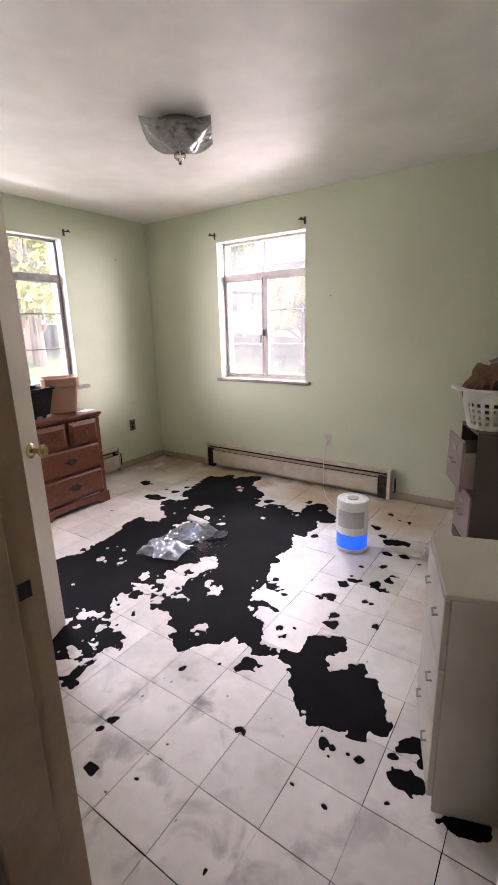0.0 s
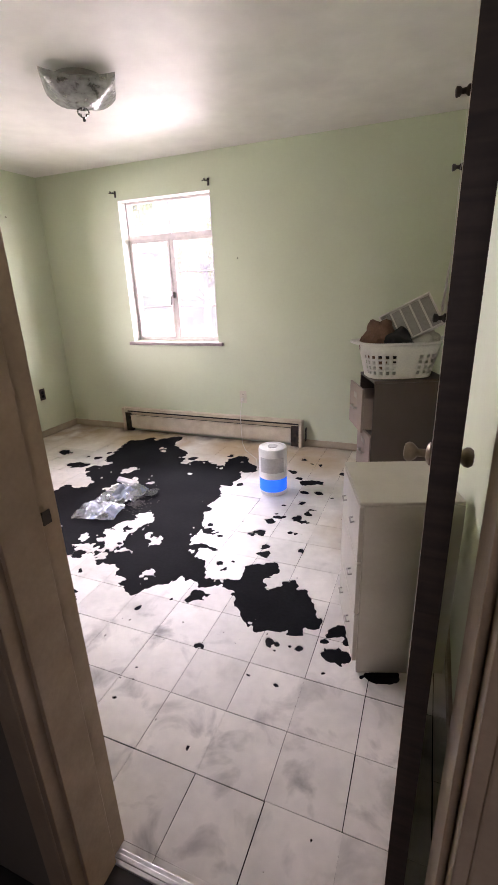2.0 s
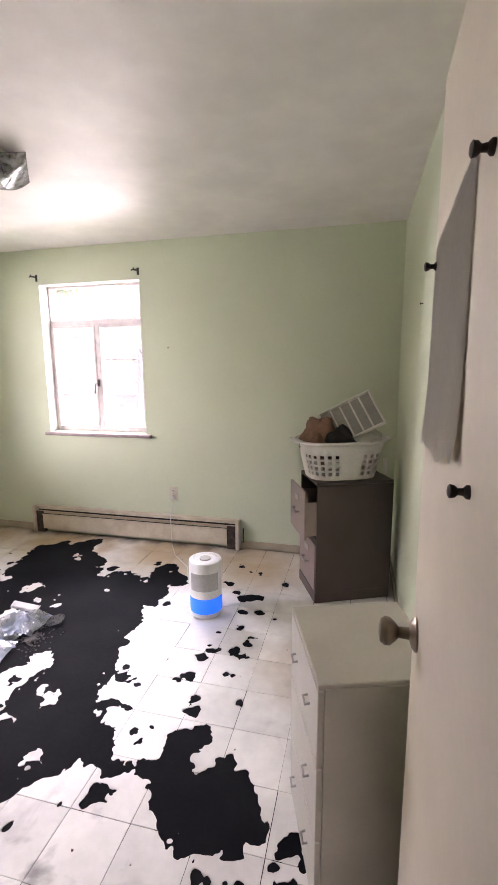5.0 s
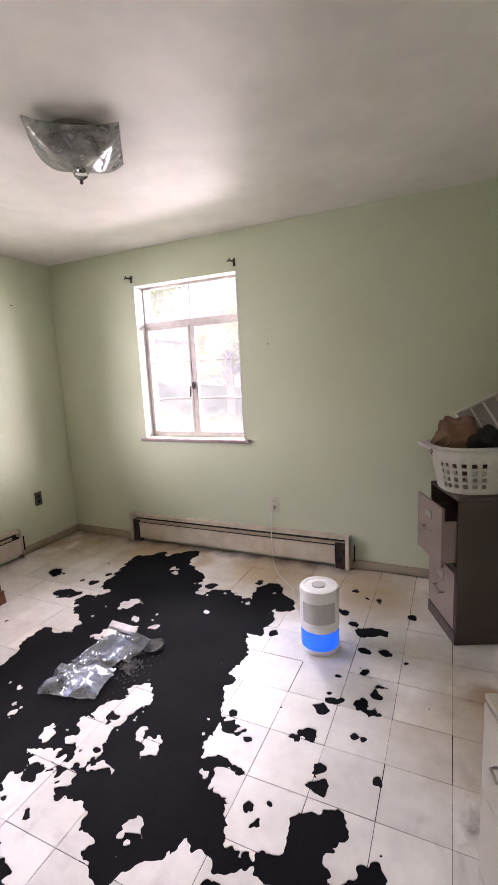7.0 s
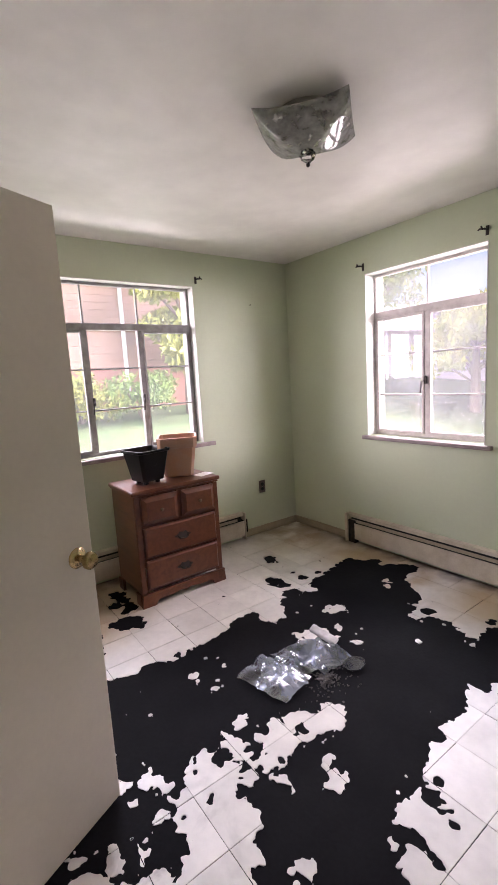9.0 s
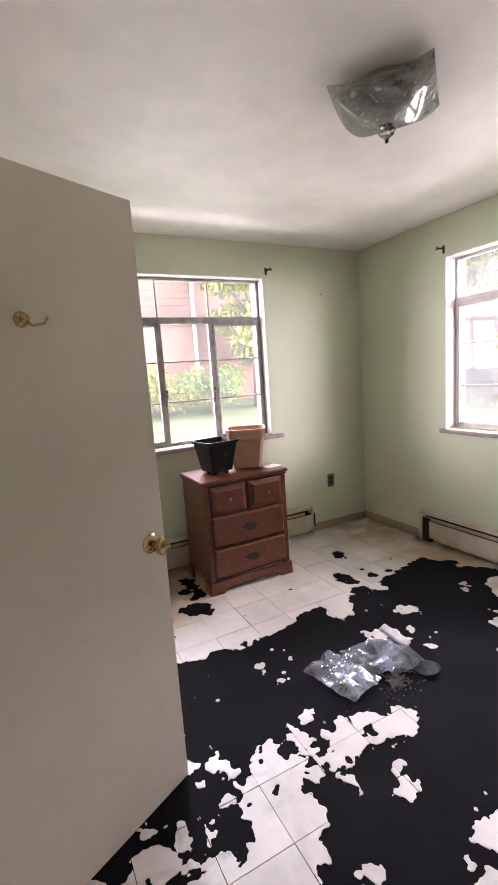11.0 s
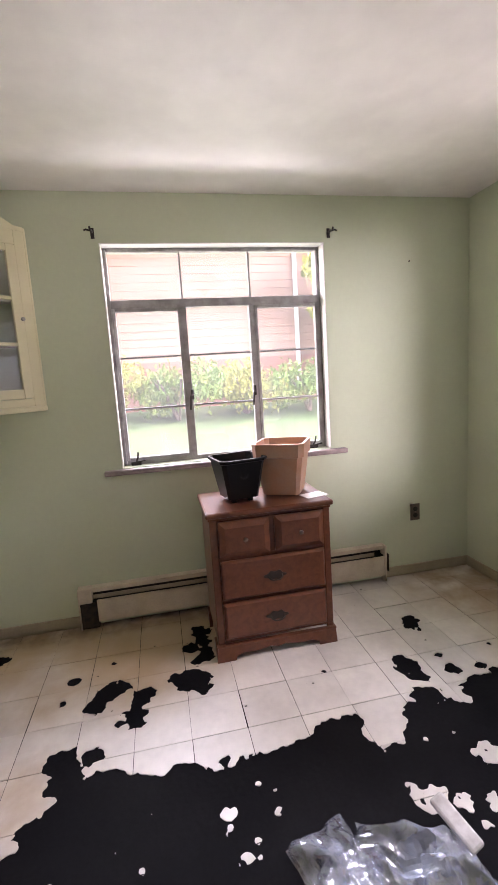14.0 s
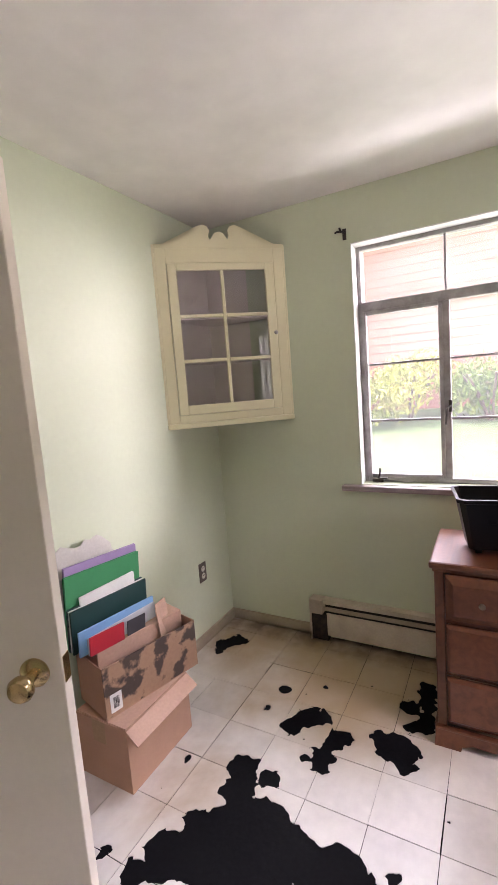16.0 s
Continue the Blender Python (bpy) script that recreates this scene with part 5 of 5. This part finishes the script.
def bush(m, r, mat, seed, label):
    t = thing("bush", m, label, "bush", "bushes along the house")
    rg = random.Random(seed)
    bm = bmesh.new()
    for k in range(5):
        foliage(bm, rg, (rg.uniform(-0.5, 0.5) * r, rg.uniform(-0.5, 0.5) * r, r * rg.uniform(0.4, 0.8)), (r * 0.6, r * 0.6, r * 0.55), 420, 0.055)
    part("leaves", bm, mat, t)
    bm = bmesh.new()
    for k in range(4):
        a = rg.uniform(0, 6.28)
        put_tube(bm, [(0, 0, -0.1), (0.2 * r * math.cos(a), 0.2 * r * math.sin(a), 0.4 * r), (0.45 * r * math.cos(a), 0.45 * r * math.sin(a), 0.8 * r)], 0.02, 6)
    part("stems", bm, BARK, t)


def tree(m, h, r, mat, seed, label):
    t = thing("tree", m, label, "tree", "trees in the yard")
    rg = random.Random(seed)
    bm = bmesh.new()
    put_lathe(bm, [(0.22, -0.3), (0.16, 0.3), (0.13, h * 0.35), (0.09, h * 0.6), (0.03, h * 0.9)], 10)
    lv = bmesh.new()
    for k in range(11):
        a, z = k * 2.4, h * rg.uniform(0.4, 0.85)
        q = r * rg.uniform(0.4, 0.9)
        e = (q * math.cos(a), q * math.sin(a), z + h * 0.12)
        put_tube(bm, [(0, 0, z - h * 0.1), (e[0] * 0.5, e[1] * 0.5, z), e], 0.035, 6)
        foliage(lv, rg, e, (r * 0.55, r * 0.55, r * 0.42), 620, 0.10)
    part("trunk", bm, BARK, t)
    part("crown", lv, mat, t)


for k, (x, y, r, mt) in enumerate(((-9.0, -2.2, 0.95, LEAF), (-8.9, -0.6, 0.85, LEAF), (-9.1, 0.7, 1.0, LEAFY), (-8.9, 2.0, 0.95, LEAF), (-9.0, 3.3, 0.9, LEAFY), (-8.8, 4.5, 0.9, LEAF))):
    bush(pose(x, y, 0.72), r, mt, 20 + k, "leafy green garden bush, partly yellow, before the siding" if mt is LEAFY else "leafy green garden bush before the tan siding")
for k, (x, y, h, r, mt) in enumerate(((-8.9, 5.7, 3.4, 1.0, LEAFY), (-11.2, 8.4, 6.0, 2.3, LEAFY), (-14.5, 10.2, 7.5, 2.4, LEAF), (-9.5, 11.5, 6.5, 2.2, LEAF), (-6.0, 12.5, 3.3, 1.5, LEAFY), (-3.6, 13.5, 3.6, 1.6, LEAF), (3.0, 13.0, 6.5, 2.2, LEAF))):
    tree(pose(x, y, 0.2 if x < -8 else -0.3), h, r, mt, 40 + k, "broadleaf tree with yellowing leaves" if mt is LEAFY else "broadleaf tree with green leaves")


# ---- floor tiles ----
# where the tiles have come off: round patches (x, y, radius), worn together from the west wall to the door
BARE_a = [(-2.30, 1.14, 0.055), (-2.29, 3.34, 0.055), (-2.29, 3.25, 0.045), (-2.29, 1.25, 0.033), (-2.27, 1.18, 0.033), (-2.24, 3.07, 0.045), (-2.21, 3.15, 0.081), (-2.21, 3.01, 0.055), (-2.21, 2.67, 0.062), (-2.21, 2.95, 0.055), (-2.19, 1.16, 0.046), (-2.17, 2.29, 0.045), (-2.17, 2.59, 0.033), (-2.17, 3.45, 0.055), (-2.16, 2.89, 0.077), (-2.15, 3.29, 0.154), (-2.15, 1.20, 0.041), (-2.12, 1.31, 0.081), (-2.12, 1.76, 0.025), (-2.10, 2.20, 0.104), (-2.10, 2.07, 0.055), (-2.05, 1.61, 0.095), (-2.03, 1.10, 0.033), (-2.02, 2.27, 0.063), (-2.00, 1.24, 0.132), (-2.00, 2.39, 0.033), (-1.97, 2.66, 0.215), (-1.97, 3.45, 0.09), (-1.97, 3.55, 0.033), (-1.95, 1.43, 0.195), (-1.93, 3.08, 0.297)]
BARE_b = [(-1.91, 3.54, 0.055), (-1.91, 1.14, 0.077), (-1.89, 3.38, 0.033), (-1.88, 1.07, 0.072), (-1.86, 1.24, 0.033), (-1.81, 1.02, 0.045), (-1.76, 1.33, 0.072), (-1.71, 1.30, 0.055), (-1.66, 3.21, 0.055), (-1.65, 1.28, 0.055), (-1.64, 2.97, 0.083), (-1.64, 3.15, 0.045), (-1.62, 3.07, 0.045), (-1.56, 1.27, 0.072), (-1.52, 1.20, 0.033), (-1.49, 1.90, 0.629), (-1.49, 2.45, 0.523), (-1.43, 2.97, 0.047), (-1.40, 3.04, 0.045), (-1.38, 0.99, 0.033), (-1.36, 1.06, 0.069), (-1.35, 1.23, 0.158), (-1.35, 3.08, 0.033), (-1.31, 2.95, 0.117), (-1.25, 1.08, 0.055), (-1.21, 1.13, 0.033), (-1.21, 1.02, 0.025), (-1.19, 1.23, 0.041), (-1.19, 3.01, 0.027), (-1.19, 1.33, 0.097), (-1.19, 3.26, 0.027)]
BARE_c = [(-1.17, 1.00, 0.025), (-1.13, 3.01, 0.033), (-1.12, 3.12, 0.046), (-1.10, 3.20, 0.081), (-1.10, 2.84, 0.148), (-1.08, 1.41, 0.069), (-1.04, 3.06, 0.108), (-1.00, 1.69, 0.265), (-1.00, 2.72, 0.045), (-0.98, 2.30, 0.045), (-0.92, 3.01, 0.045), (-0.92, 3.08, 0.035), (-0.92, 1.43, 0.033), (-0.83, 2.05, 0.025), (-0.73, 1.72, 0.055), (-0.71, 1.65, 0.069), (-0.60, 1.60, 0.045), (-0.54, 1.61, 0.035), (-0.48, 1.63, 0.055), (-0.44, 1.70, 0.033), (-0.38, 1.63, 0.083), (-0.38, 1.77, 0.065), (-0.33, 1.82, 0.045), (-0.31, 1.55, 0.09), (-0.29, 1.45, 0.033), (-0.23, 1.39, 0.033), (-0.19, 1.69, 0.033), (-0.17, 1.54, 0.145), (-0.08, 1.42, 0.033), (-0.02, 1.49, 0.033)]
# lone chips in the tiling, and scraps of tile still stuck in the bare patch
CHIP_a = [(-3.08, 0.67, 0.033), (-3.04, 0.63, 0.045), (-3.04, 1.74, 0.033), (-3.00, 1.75, 0.025), (-2.98, 0.61, 0.025), (-2.96, 1.76, 0.025), (-2.94, 1.76, 0.025), (-2.94, 0.61, 0.015), (-2.90, 1.76, 0.025), (-2.85, 1.76, 0.025), (-2.79, 1.76, 0.033), (-2.79, 2.94, 0.025), (-2.75, 1.71, 0.025), (-2.73, 2.91, 0.046), (-2.67, 1.34, 0.033), (-2.66, 1.60, 0.025), (-2.65, 1.28, 0.059), (-2.63, 1.66, 0.055), (-2.63, 1.72, 0.037), (-2.60, 1.46, 0.033), (-2.58, 1.24, 0.035), (-2.56, 1.43, 0.033), (-2.56, 1.71, 0.041)]
CHIP_b = [(-2.52, 1.41, 0.025), (-2.46, 1.41, 0.045), (-2.42, 1.42, 0.033), (-2.41, 2.69, 0.055), (-2.35, 2.72, 0.025), (-2.33, 2.90, 0.025), (-0.69, 3.60, 0.025), (-0.65, 3.61, 0.037), (-0.62, 1.45, 0.037), (-0.60, 3.64, 0.025), (-0.58, 1.45, 0.033), (-0.46, 2.30, 0.025), (-0.46, 2.26, 0.025), (-0.44, 2.93, 0.035), (-0.40, 2.93, 0.033), (-0.33, 2.33, 0.027), (0.10, 1.42, 0.041), (0.12, 1.46, 0.025), (0.14, 1.31, 0.027), (0.15, 1.34, 0.025), (0.25, 1.28, 0.015), (0.29, 1.29, 0.025)]
# tile that still holds on inside the bare patch, and pits in the tiling round it
REST_a = [(-1.24, 1.44, 0.137), (-1.33, 1.45, 0.116), (-1.1, 1.36, 0.119), (-1.16, 1.41, 0.119), (-1.18, 1.2, 0.064), (-1.35, 1.53, 0.104), (-1.27, 1.58, 0.057), (-1.37, 1.65, 0.044), (-1.42, 1.53, 0.073), (-1.44, 1.66, 0.059), (-1.33, 1.8, 0.081), (-1.29, 1.72, 0.069), (-1.21, 1.69, 0.057), (-1.27, 1.63, 0.033), (-1.4, 1.85, 0.056), (-1.41, 1.76, 0.028), (-1.37, 1.93, 0.076), (-1.29, 1.93, 0.068), (-1.29, 2.06, 0.071), (-1.5, 1.73, 0.038), (-1.46, 1.79, 0.024)]
REST_b = [(-1.15, 1.88, 0.029), (-1.09, 1.87, 0.032), (-1.06, 1.83, 0.018), (-1.15, 1.82, 0.023), (-1.07, 1.89, 0.018), (-1.55, 1.23, 0.031), (-1.52, 1.19, 0.016), (-1.45, 1.24, 0.024), (-1.5, 1.32, 0.038), (-1.44, 1.36, 0.041), (-1.37, 1.31, 0.023), (-1.57, 1.35, 0.013), (-1.39, 1.02, 0.043), (-1.37, 1.05, 0.025), (-1.33, 1.12, 0.021), (-1.29, 1.11, 0.024), (-1.31, 1.04, 0.044), (-1.26, 1.05, 0.05), (-1.3, 0.99, 0.037), (-1.35, 1.19, 0.015), (-1.28, 1.21, 0.027), (-1.24, 1.12, 0.034), (-0.92, 1.57, 0.015)]
REST_c = [(-1.89, 2.72, 0.069), (-1.8, 2.42, 0.05), (-1.76, 2.48, 0.038), (-1.83, 2.37, 0.031), (-1.73, 2.6, 0.026), (-1.67, 2.5, 0.021), (-1.56, 2.55, 0.024), (-1.52, 2.54, 0.018), (-1.91, 1.74, 0.017), (-1.87, 1.74, 0.011), (-1.78, 1.76, 0.035), (-1.79, 1.81, 0.022), (-1.96, 1.91, 0.018), (-1.89, 1.9, 0.012), (-1.36, 2.8, 0.021), (-1.91, 3.27, 0.034), (-1.86, 3.21, 0.022)]
REST_d = [(-0.57, 1.76, 0.098), (-0.56, 1.69, 0.076), (-0.54, 1.86, 0.079), (-0.65, 1.81, 0.06), (-0.73, 1.83, 0.049), (-0.8, 1.82, 0.025), (-0.82, 1.94, 0.058), (-0.74, 1.94, 0.066), (-0.85, 1.94, 0.022), (-0.52, 1.72, 0.073), (-0.93, 1.57, 0.017), (-0.7, 1.93, 0.086), (-0.6, 1.93, 0.084), (-0.57, 2.02, 0.088)]
PIT_a = [(-1.42, 1.59, 0.035), (-1.39, 1.57, 0.019), (-1.33, 1.92, 0.03), (-1.21, 1.64, 0.036), (-1.22, 1.59, 0.028), (-1.17, 1.67, 0.024), (-1.25, 1.57, 0.024), (-1.3, 1.47, 0.012), (-1.28, 1.66, 0.01), (-1.23, 1.69, 0.01), (-1.17, 1.25, 0.014), (-1.5, 1.25, 0.018)]
PIT_b = [(-0.6, 1.77, 0.025), (-0.55, 1.73, 0.018), (-0.54, 1.81, 0.015), (-0.72, 2.03, 0.016), (-0.71, 2.05, 0.014), (-0.79, 2.05, 0.012), (-0.77, 2.04, 0.012), (-0.74, 2.04, 0.009), (-0.83, 2.05, 0.009), (-0.51, 2.14, 0.039), (-0.54, 2.1, 0.018), (-0.56, 2.1, 0.014), (-0.42, 2.0, 0.023), (-0.41, 1.93, 0.03), (-0.39, 1.92, 0.02), (-0.34, 2.37, 0.037), (-0.29, 2.34, 0.024), (-0.26, 2.33, 0.014), (-0.49, 2.28, 0.034), (-0.46, 2.35, 0.025), (-0.42, 2.37, 0.018), (-0.48, 2.39, 0.018), (-0.47, 2.52, 0.016), (-0.36, 2.59, 0.024)]
PIT_c = [(-0.28, 2.45, 0.02), (-0.27, 2.51, 0.01), (-0.33, 2.19, 0.02), (-0.29, 2.19, 0.018), (-0.26, 2.19, 0.011), (-0.43, 2.91, 0.044), (-0.38, 2.93, 0.044), (-0.33, 2.95, 0.037), (-0.48, 2.97, 0.026), (-0.56, 3.08, 0.03), (-0.6, 3.1, 0.017), (-0.55, 3.36, 0.026), (-0.47, 3.29, 0.021), (-0.39, 3.28, 0.025), (-0.39, 2.75, 0.023), (-0.28, 2.77, 0.023), (-0.19, 3.15, 0.02), (-0.18, 2.72, 0.014), (-0.22, 2.02, 0.016), (-0.21, 1.72, 0.03), (-0.18, 1.72, 0.016), (-0.21, 1.69, 0.023), (-0.5, 2.04, 0.011), (-0.89, 2.74, 0.029)]
PIT_d = [(-0.83, 1.31, 0.019), (-0.77, 1.35, 0.012), (-0.7, 1.42, 0.01), (-0.62, 1.44, 0.029), (-0.6, 1.49, 0.044), (-0.58, 1.51, 0.03), (-0.78, 0.81, 0.025), (-0.87, 0.98, 0.026), (-0.88, 0.93, 0.019), (-0.57, 1.3, 0.009), (-0.45, 1.2, 0.019), (-0.42, 1.2, 0.012), (-0.16, 1.32, 0.024), (-0.13, 1.32, 0.016), (-0.08, 1.33, 0.008), (-0.07, 1.13, 0.016), (-0.03, 1.33, 0.015), (0.01, 1.29, 0.015), (0.09, 1.24, 0.014), (-0.15, 1.24, 0.009), (0.09, 1.46, 0.043), (0.11, 1.5, 0.028), (0.06, 1.4, 0.019), (0.1, 1.34, 0.04), (0.15, 1.33, 0.035), (0.07, 1.33, 0.022), (0.14, 1.43, 0.023), (0.23, 1.27, 0.023), (0.26, 1.28, 0.033), (0.31, 1.3, 0.039), (0.35, 1.32, 0.02), (-0.19, 1.73, 0.022), (-0.18, 1.68, 0.017)]
PIT_e = [(-2.23, 0.91, 0.021), (-2.78, 1.11, 0.025), (-2.87, 1.29, 0.017), (-2.63, 1.08, 0.011), (-1.8, 0.88, 0.019), (-2.43, 1.36, 0.023), (-2.79, 2.91, 0.041), (-2.46, 2.69, 0.057), (-2.36, 2.7, 0.047), (-2.5, 2.3, 0.019), (-2.45, 2.88, 0.025), (-2.35, 2.88, 0.044), (-2.33, 3.02, 0.021), (-2.46, 3.17, 0.022), (-2.63, 1.68, 0.085), (-2.88, 1.69, 0.046), (-3.02, 1.78, 0.04), (-1.5, 3.12, 0.04)]
BARE_d = [(-1.42, 1.15, 0.12), (-1.40, 0.93, 0.10), (-1.50, 1.33, 0.20), (-1.27, 1.16, 0.06), (-1.22, 1.04, 0.05), (-1.30, 1.30, 0.07)]
PIT_f = [(-0.86, 2.09, 0.01), (-0.82, 2.08, 0.013), (-0.79, 2.07, 0.015), (-0.75, 2.06, 0.013), (-0.72, 2.05, 0.009), (-0.81, 1.88, 0.023), (-0.78, 1.89, 0.022), (-0.75, 1.89, 0.017), (-0.72, 1.89, 0.013), (-0.69, 1.88, 0.011), (-0.84, 2.12, 0.017), (-0.87, 1.9, 0.011)]
BARE = BARE_a + BARE_b + BARE_c + BARE_d
CHIP = [c for c in CHIP_a + CHIP_b if c[0] < -0.75]
PIT = PIT_a + PIT_b + PIT_c + PIT_d + PIT_e + PIT_f
LEFT = REST_a + REST_b + REST_c + REST_d
rg = random.Random(12)
SPECK = [(rg.uniform(XW, XE), rg.uniform(YS, YN), rg.uniform(0.002, 0.007)) for k in range(90)]
for k in range(22):
    cx, cy = rg.uniform(-1.0, 0.2), rg.uniform(0.7, 1.4)
    a, size = rg.uniform(0, 3.14), rg.choice((0.003, 0.004, 0.006))
    SPECK += [(cx + q * size * 1.1 * math.cos(a), cy + q * size * 1.1 * math.sin(a), size * rg.uniform(0.5, 1.0)) for q in range(rg.choice((1, 2, 3)))]
SCRAP = [(rg.uniform(-2.6, -0.6), rg.uniform(1.3, 3.3), rg.uniform(0.002, 0.008)) for k in range(40)]
LATTICE = np.random.RandomState(3).rand(4, 512, 512)


def value_noise(x, y, scale, layer):
    """Smooth noise between -1 and 1."""
    u, v = np.asarray(x) * scale + 100, np.asarray(y) * scale + 100
    i, j = np.floor(u).astype(int), np.floor(v).astype(int)
    a, b = u - i, v - j
    a, b = a * a * (3 - 2 * a), b * b * (3 - 2 * b)
    g = LATTICE[layer]
    i, j, k, l = i % 512, j % 512, (i + 1) % 512, (j + 1) % 512
    return 2 * ((g[i, j] * (1 - a) + g[k, j] * a) * (1 - b) + (g[i, l] * (1 - a) + g[k, l] * a) * b) - 1


def bare(x, y):
    """Above zero where the floor is bare, in metres from the torn edge."""
    x, y = np.asarray(x, float), np.asarray(y, float)
    torn = 1 - 2 * np.abs(value_noise(x, y, 19, 3))
    rag = 0.012 * value_noise(x, y, 13, 0) + 0.011 * torn + 0.010 * value_noise(x, y, 37, 1) + 0.009 * value_noise(x, y, 75, 2)
    speck = np.exp(-((x + 1.35) ** 2 + (y - 1.45) ** 2) / 0.16)
    rag = rag + speck * (0.020 * value_noise(x, y, 17, 2) + 0.022 * value_noise(x, y, 44, 3) + 0.012 * value_noise(x, y, 90, 1))

    def patches(rows):
        f = np.full(x.shape, -9.0)
        for cx, cy, r in rows:
            f = np.maximum(f, r - np.hypot(x - cx, y - cy))
        return f
    f = patches(BARE) + 0.006 + rag
    f = np.minimum(f, -(patches(LEFT) - 0.012 + 1.5 * rag))
    f = np.minimum(f, -(patches(SCRAP) + 0.4 * rag - 0.002))
    f = np.maximum(f, patches(CHIP) + 0.004 + 1.25 * rag)
    f = np.maximum(f, patches(PIT) - 0.004 + 0.8 * rag)
    return np.maximum(f, patches(SPECK) + 0.12 * rag)


G = 0.2286
TX, TY = -0.202, 0.961
THICK = 0.003


def tile_mesh(x0, y0, x1, y1, n, whole):
    """One tile, its top at z = 0, cut away where the floor is bare. In the tile's own frame, from its lower corner."""
    xs, ys = np.linspace(x0, x1, n + 1), np.linspace(y0, y1, n + 1)
    f = np.full((n + 1, n + 1), -1.0) if whole else bare(*np.meshgrid(xs, ys, indexing="ij"))
    verts, faces, seen = [], [], {}

    def vert(x, y, z):
        key = (round(x, 5), round(y, 5), z)
        if key not in seen:
            seen[key] = len(verts)
            verts.append((x - x0, y - y0, z))
        return seen[key]

    def top(points, sides):
        faces.append([vert(x, y, 0.0) for x, y in points])
        for (p, q) in sides:
            faces.append([vert(*q, 0.0), vert(*p, 0.0), vert(*p, -THICK), vert(*q, -THICK)])
    for i in range(n):
        run = None
        for j in range(n + 1):
            solid = j < n and (f[i:i + 2, j:j + 2] < 0).all()
            if solid and run is None:
                run = j
            if not solid and run is not None:
                a, b, c, d = (xs[i], ys[run]), (xs[i + 1], ys[run]), (xs[i + 1], ys[j]), (xs[i], ys[j])
                top([a, b, c, d], ([(a, b)] if run == 0 else []) + ([(c, d)] if j == n else []) + ([(d, a)] if i == 0 else []) + ([(b, c)] if i == n - 1 else []))
                run = None
            if j == n or solid:
                continue
            corner = [(i, j), (i + 1, j), (i + 1, j + 1), (i, j + 1)]
            poly, cut = [], []
            for k in range(4):
                p, q = corner[k], corner[(k + 1) % 4]
                fp, fq = f[p], f[q]
                if fp < 0:
                    poly.append((xs[p[0]], ys[p[1]]))
                if (fp < 0) != (fq < 0):
                    w = fp / (fp - fq)
                    pt = (xs[p[0]] + (xs[q[0]] - xs[p[0]]) * w, ys[p[1]] + (ys[q[1]] - ys[p[1]]) * w)
                    poly.append(pt)
                    cut.append(pt)
            if len(poly) >= 3:
                sides = [(cut[0], cut[1])] if len(cut) == 2 else []
                top(poly, sides)
    if not faces:
        return None
    me = bpy.data.meshes.new("tile")
    me.from_pydata(verts, [], faces)
    me.materials.append(TILE)
    return me


floor_ob = bpy.data.objects["floor"]
gap = 0.0013
WHOLE = tile_mesh(gap, gap, G - gap, G - gap, 1, True)
rg = random.Random(5)
for i in range(-14, 4):
    for j in range(-3, 12):
        a, b = TX + i * G, TY + j * G
        x0, x1, y0, y1 = max(a, XW + 0.002), min(a + G, XE - 0.002), max(b, YS - 0.012), min(b + G, YN - 0.002)
        if x1 - x0 < 0.01 or y1 - y0 < 0.01:
            continue
        q = np.linspace(0, 1, 25)
        f = bare(*np.meshgrid(x0 + (x1 - x0) * q, y0 + (y1 - y0) * q, indexing="ij"))
        if (f > 0).all():
            continue
        full = (f < 0).all()
        edge = x1 - x0 < G - 1e-6 or y1 - y0 < G - 1e-6
        me = WHOLE if full and not edge else tile_mesh(x0 + gap, y0 + gap, x1 - gap, y1 - gap, 1 if full else 30, full)
        if me is None:
            continue
        ob = new("tile", me)
        ob.location = (x0 if me is WHOLE else x0 + gap, y0 if me is WHOLE else y0 + gap, rg.uniform(-0.0006, 0.0004))
        ob.rotation_euler = (0, 0, radians(rg.uniform(-0.25, 0.25)))
        ob.parent = floor_ob
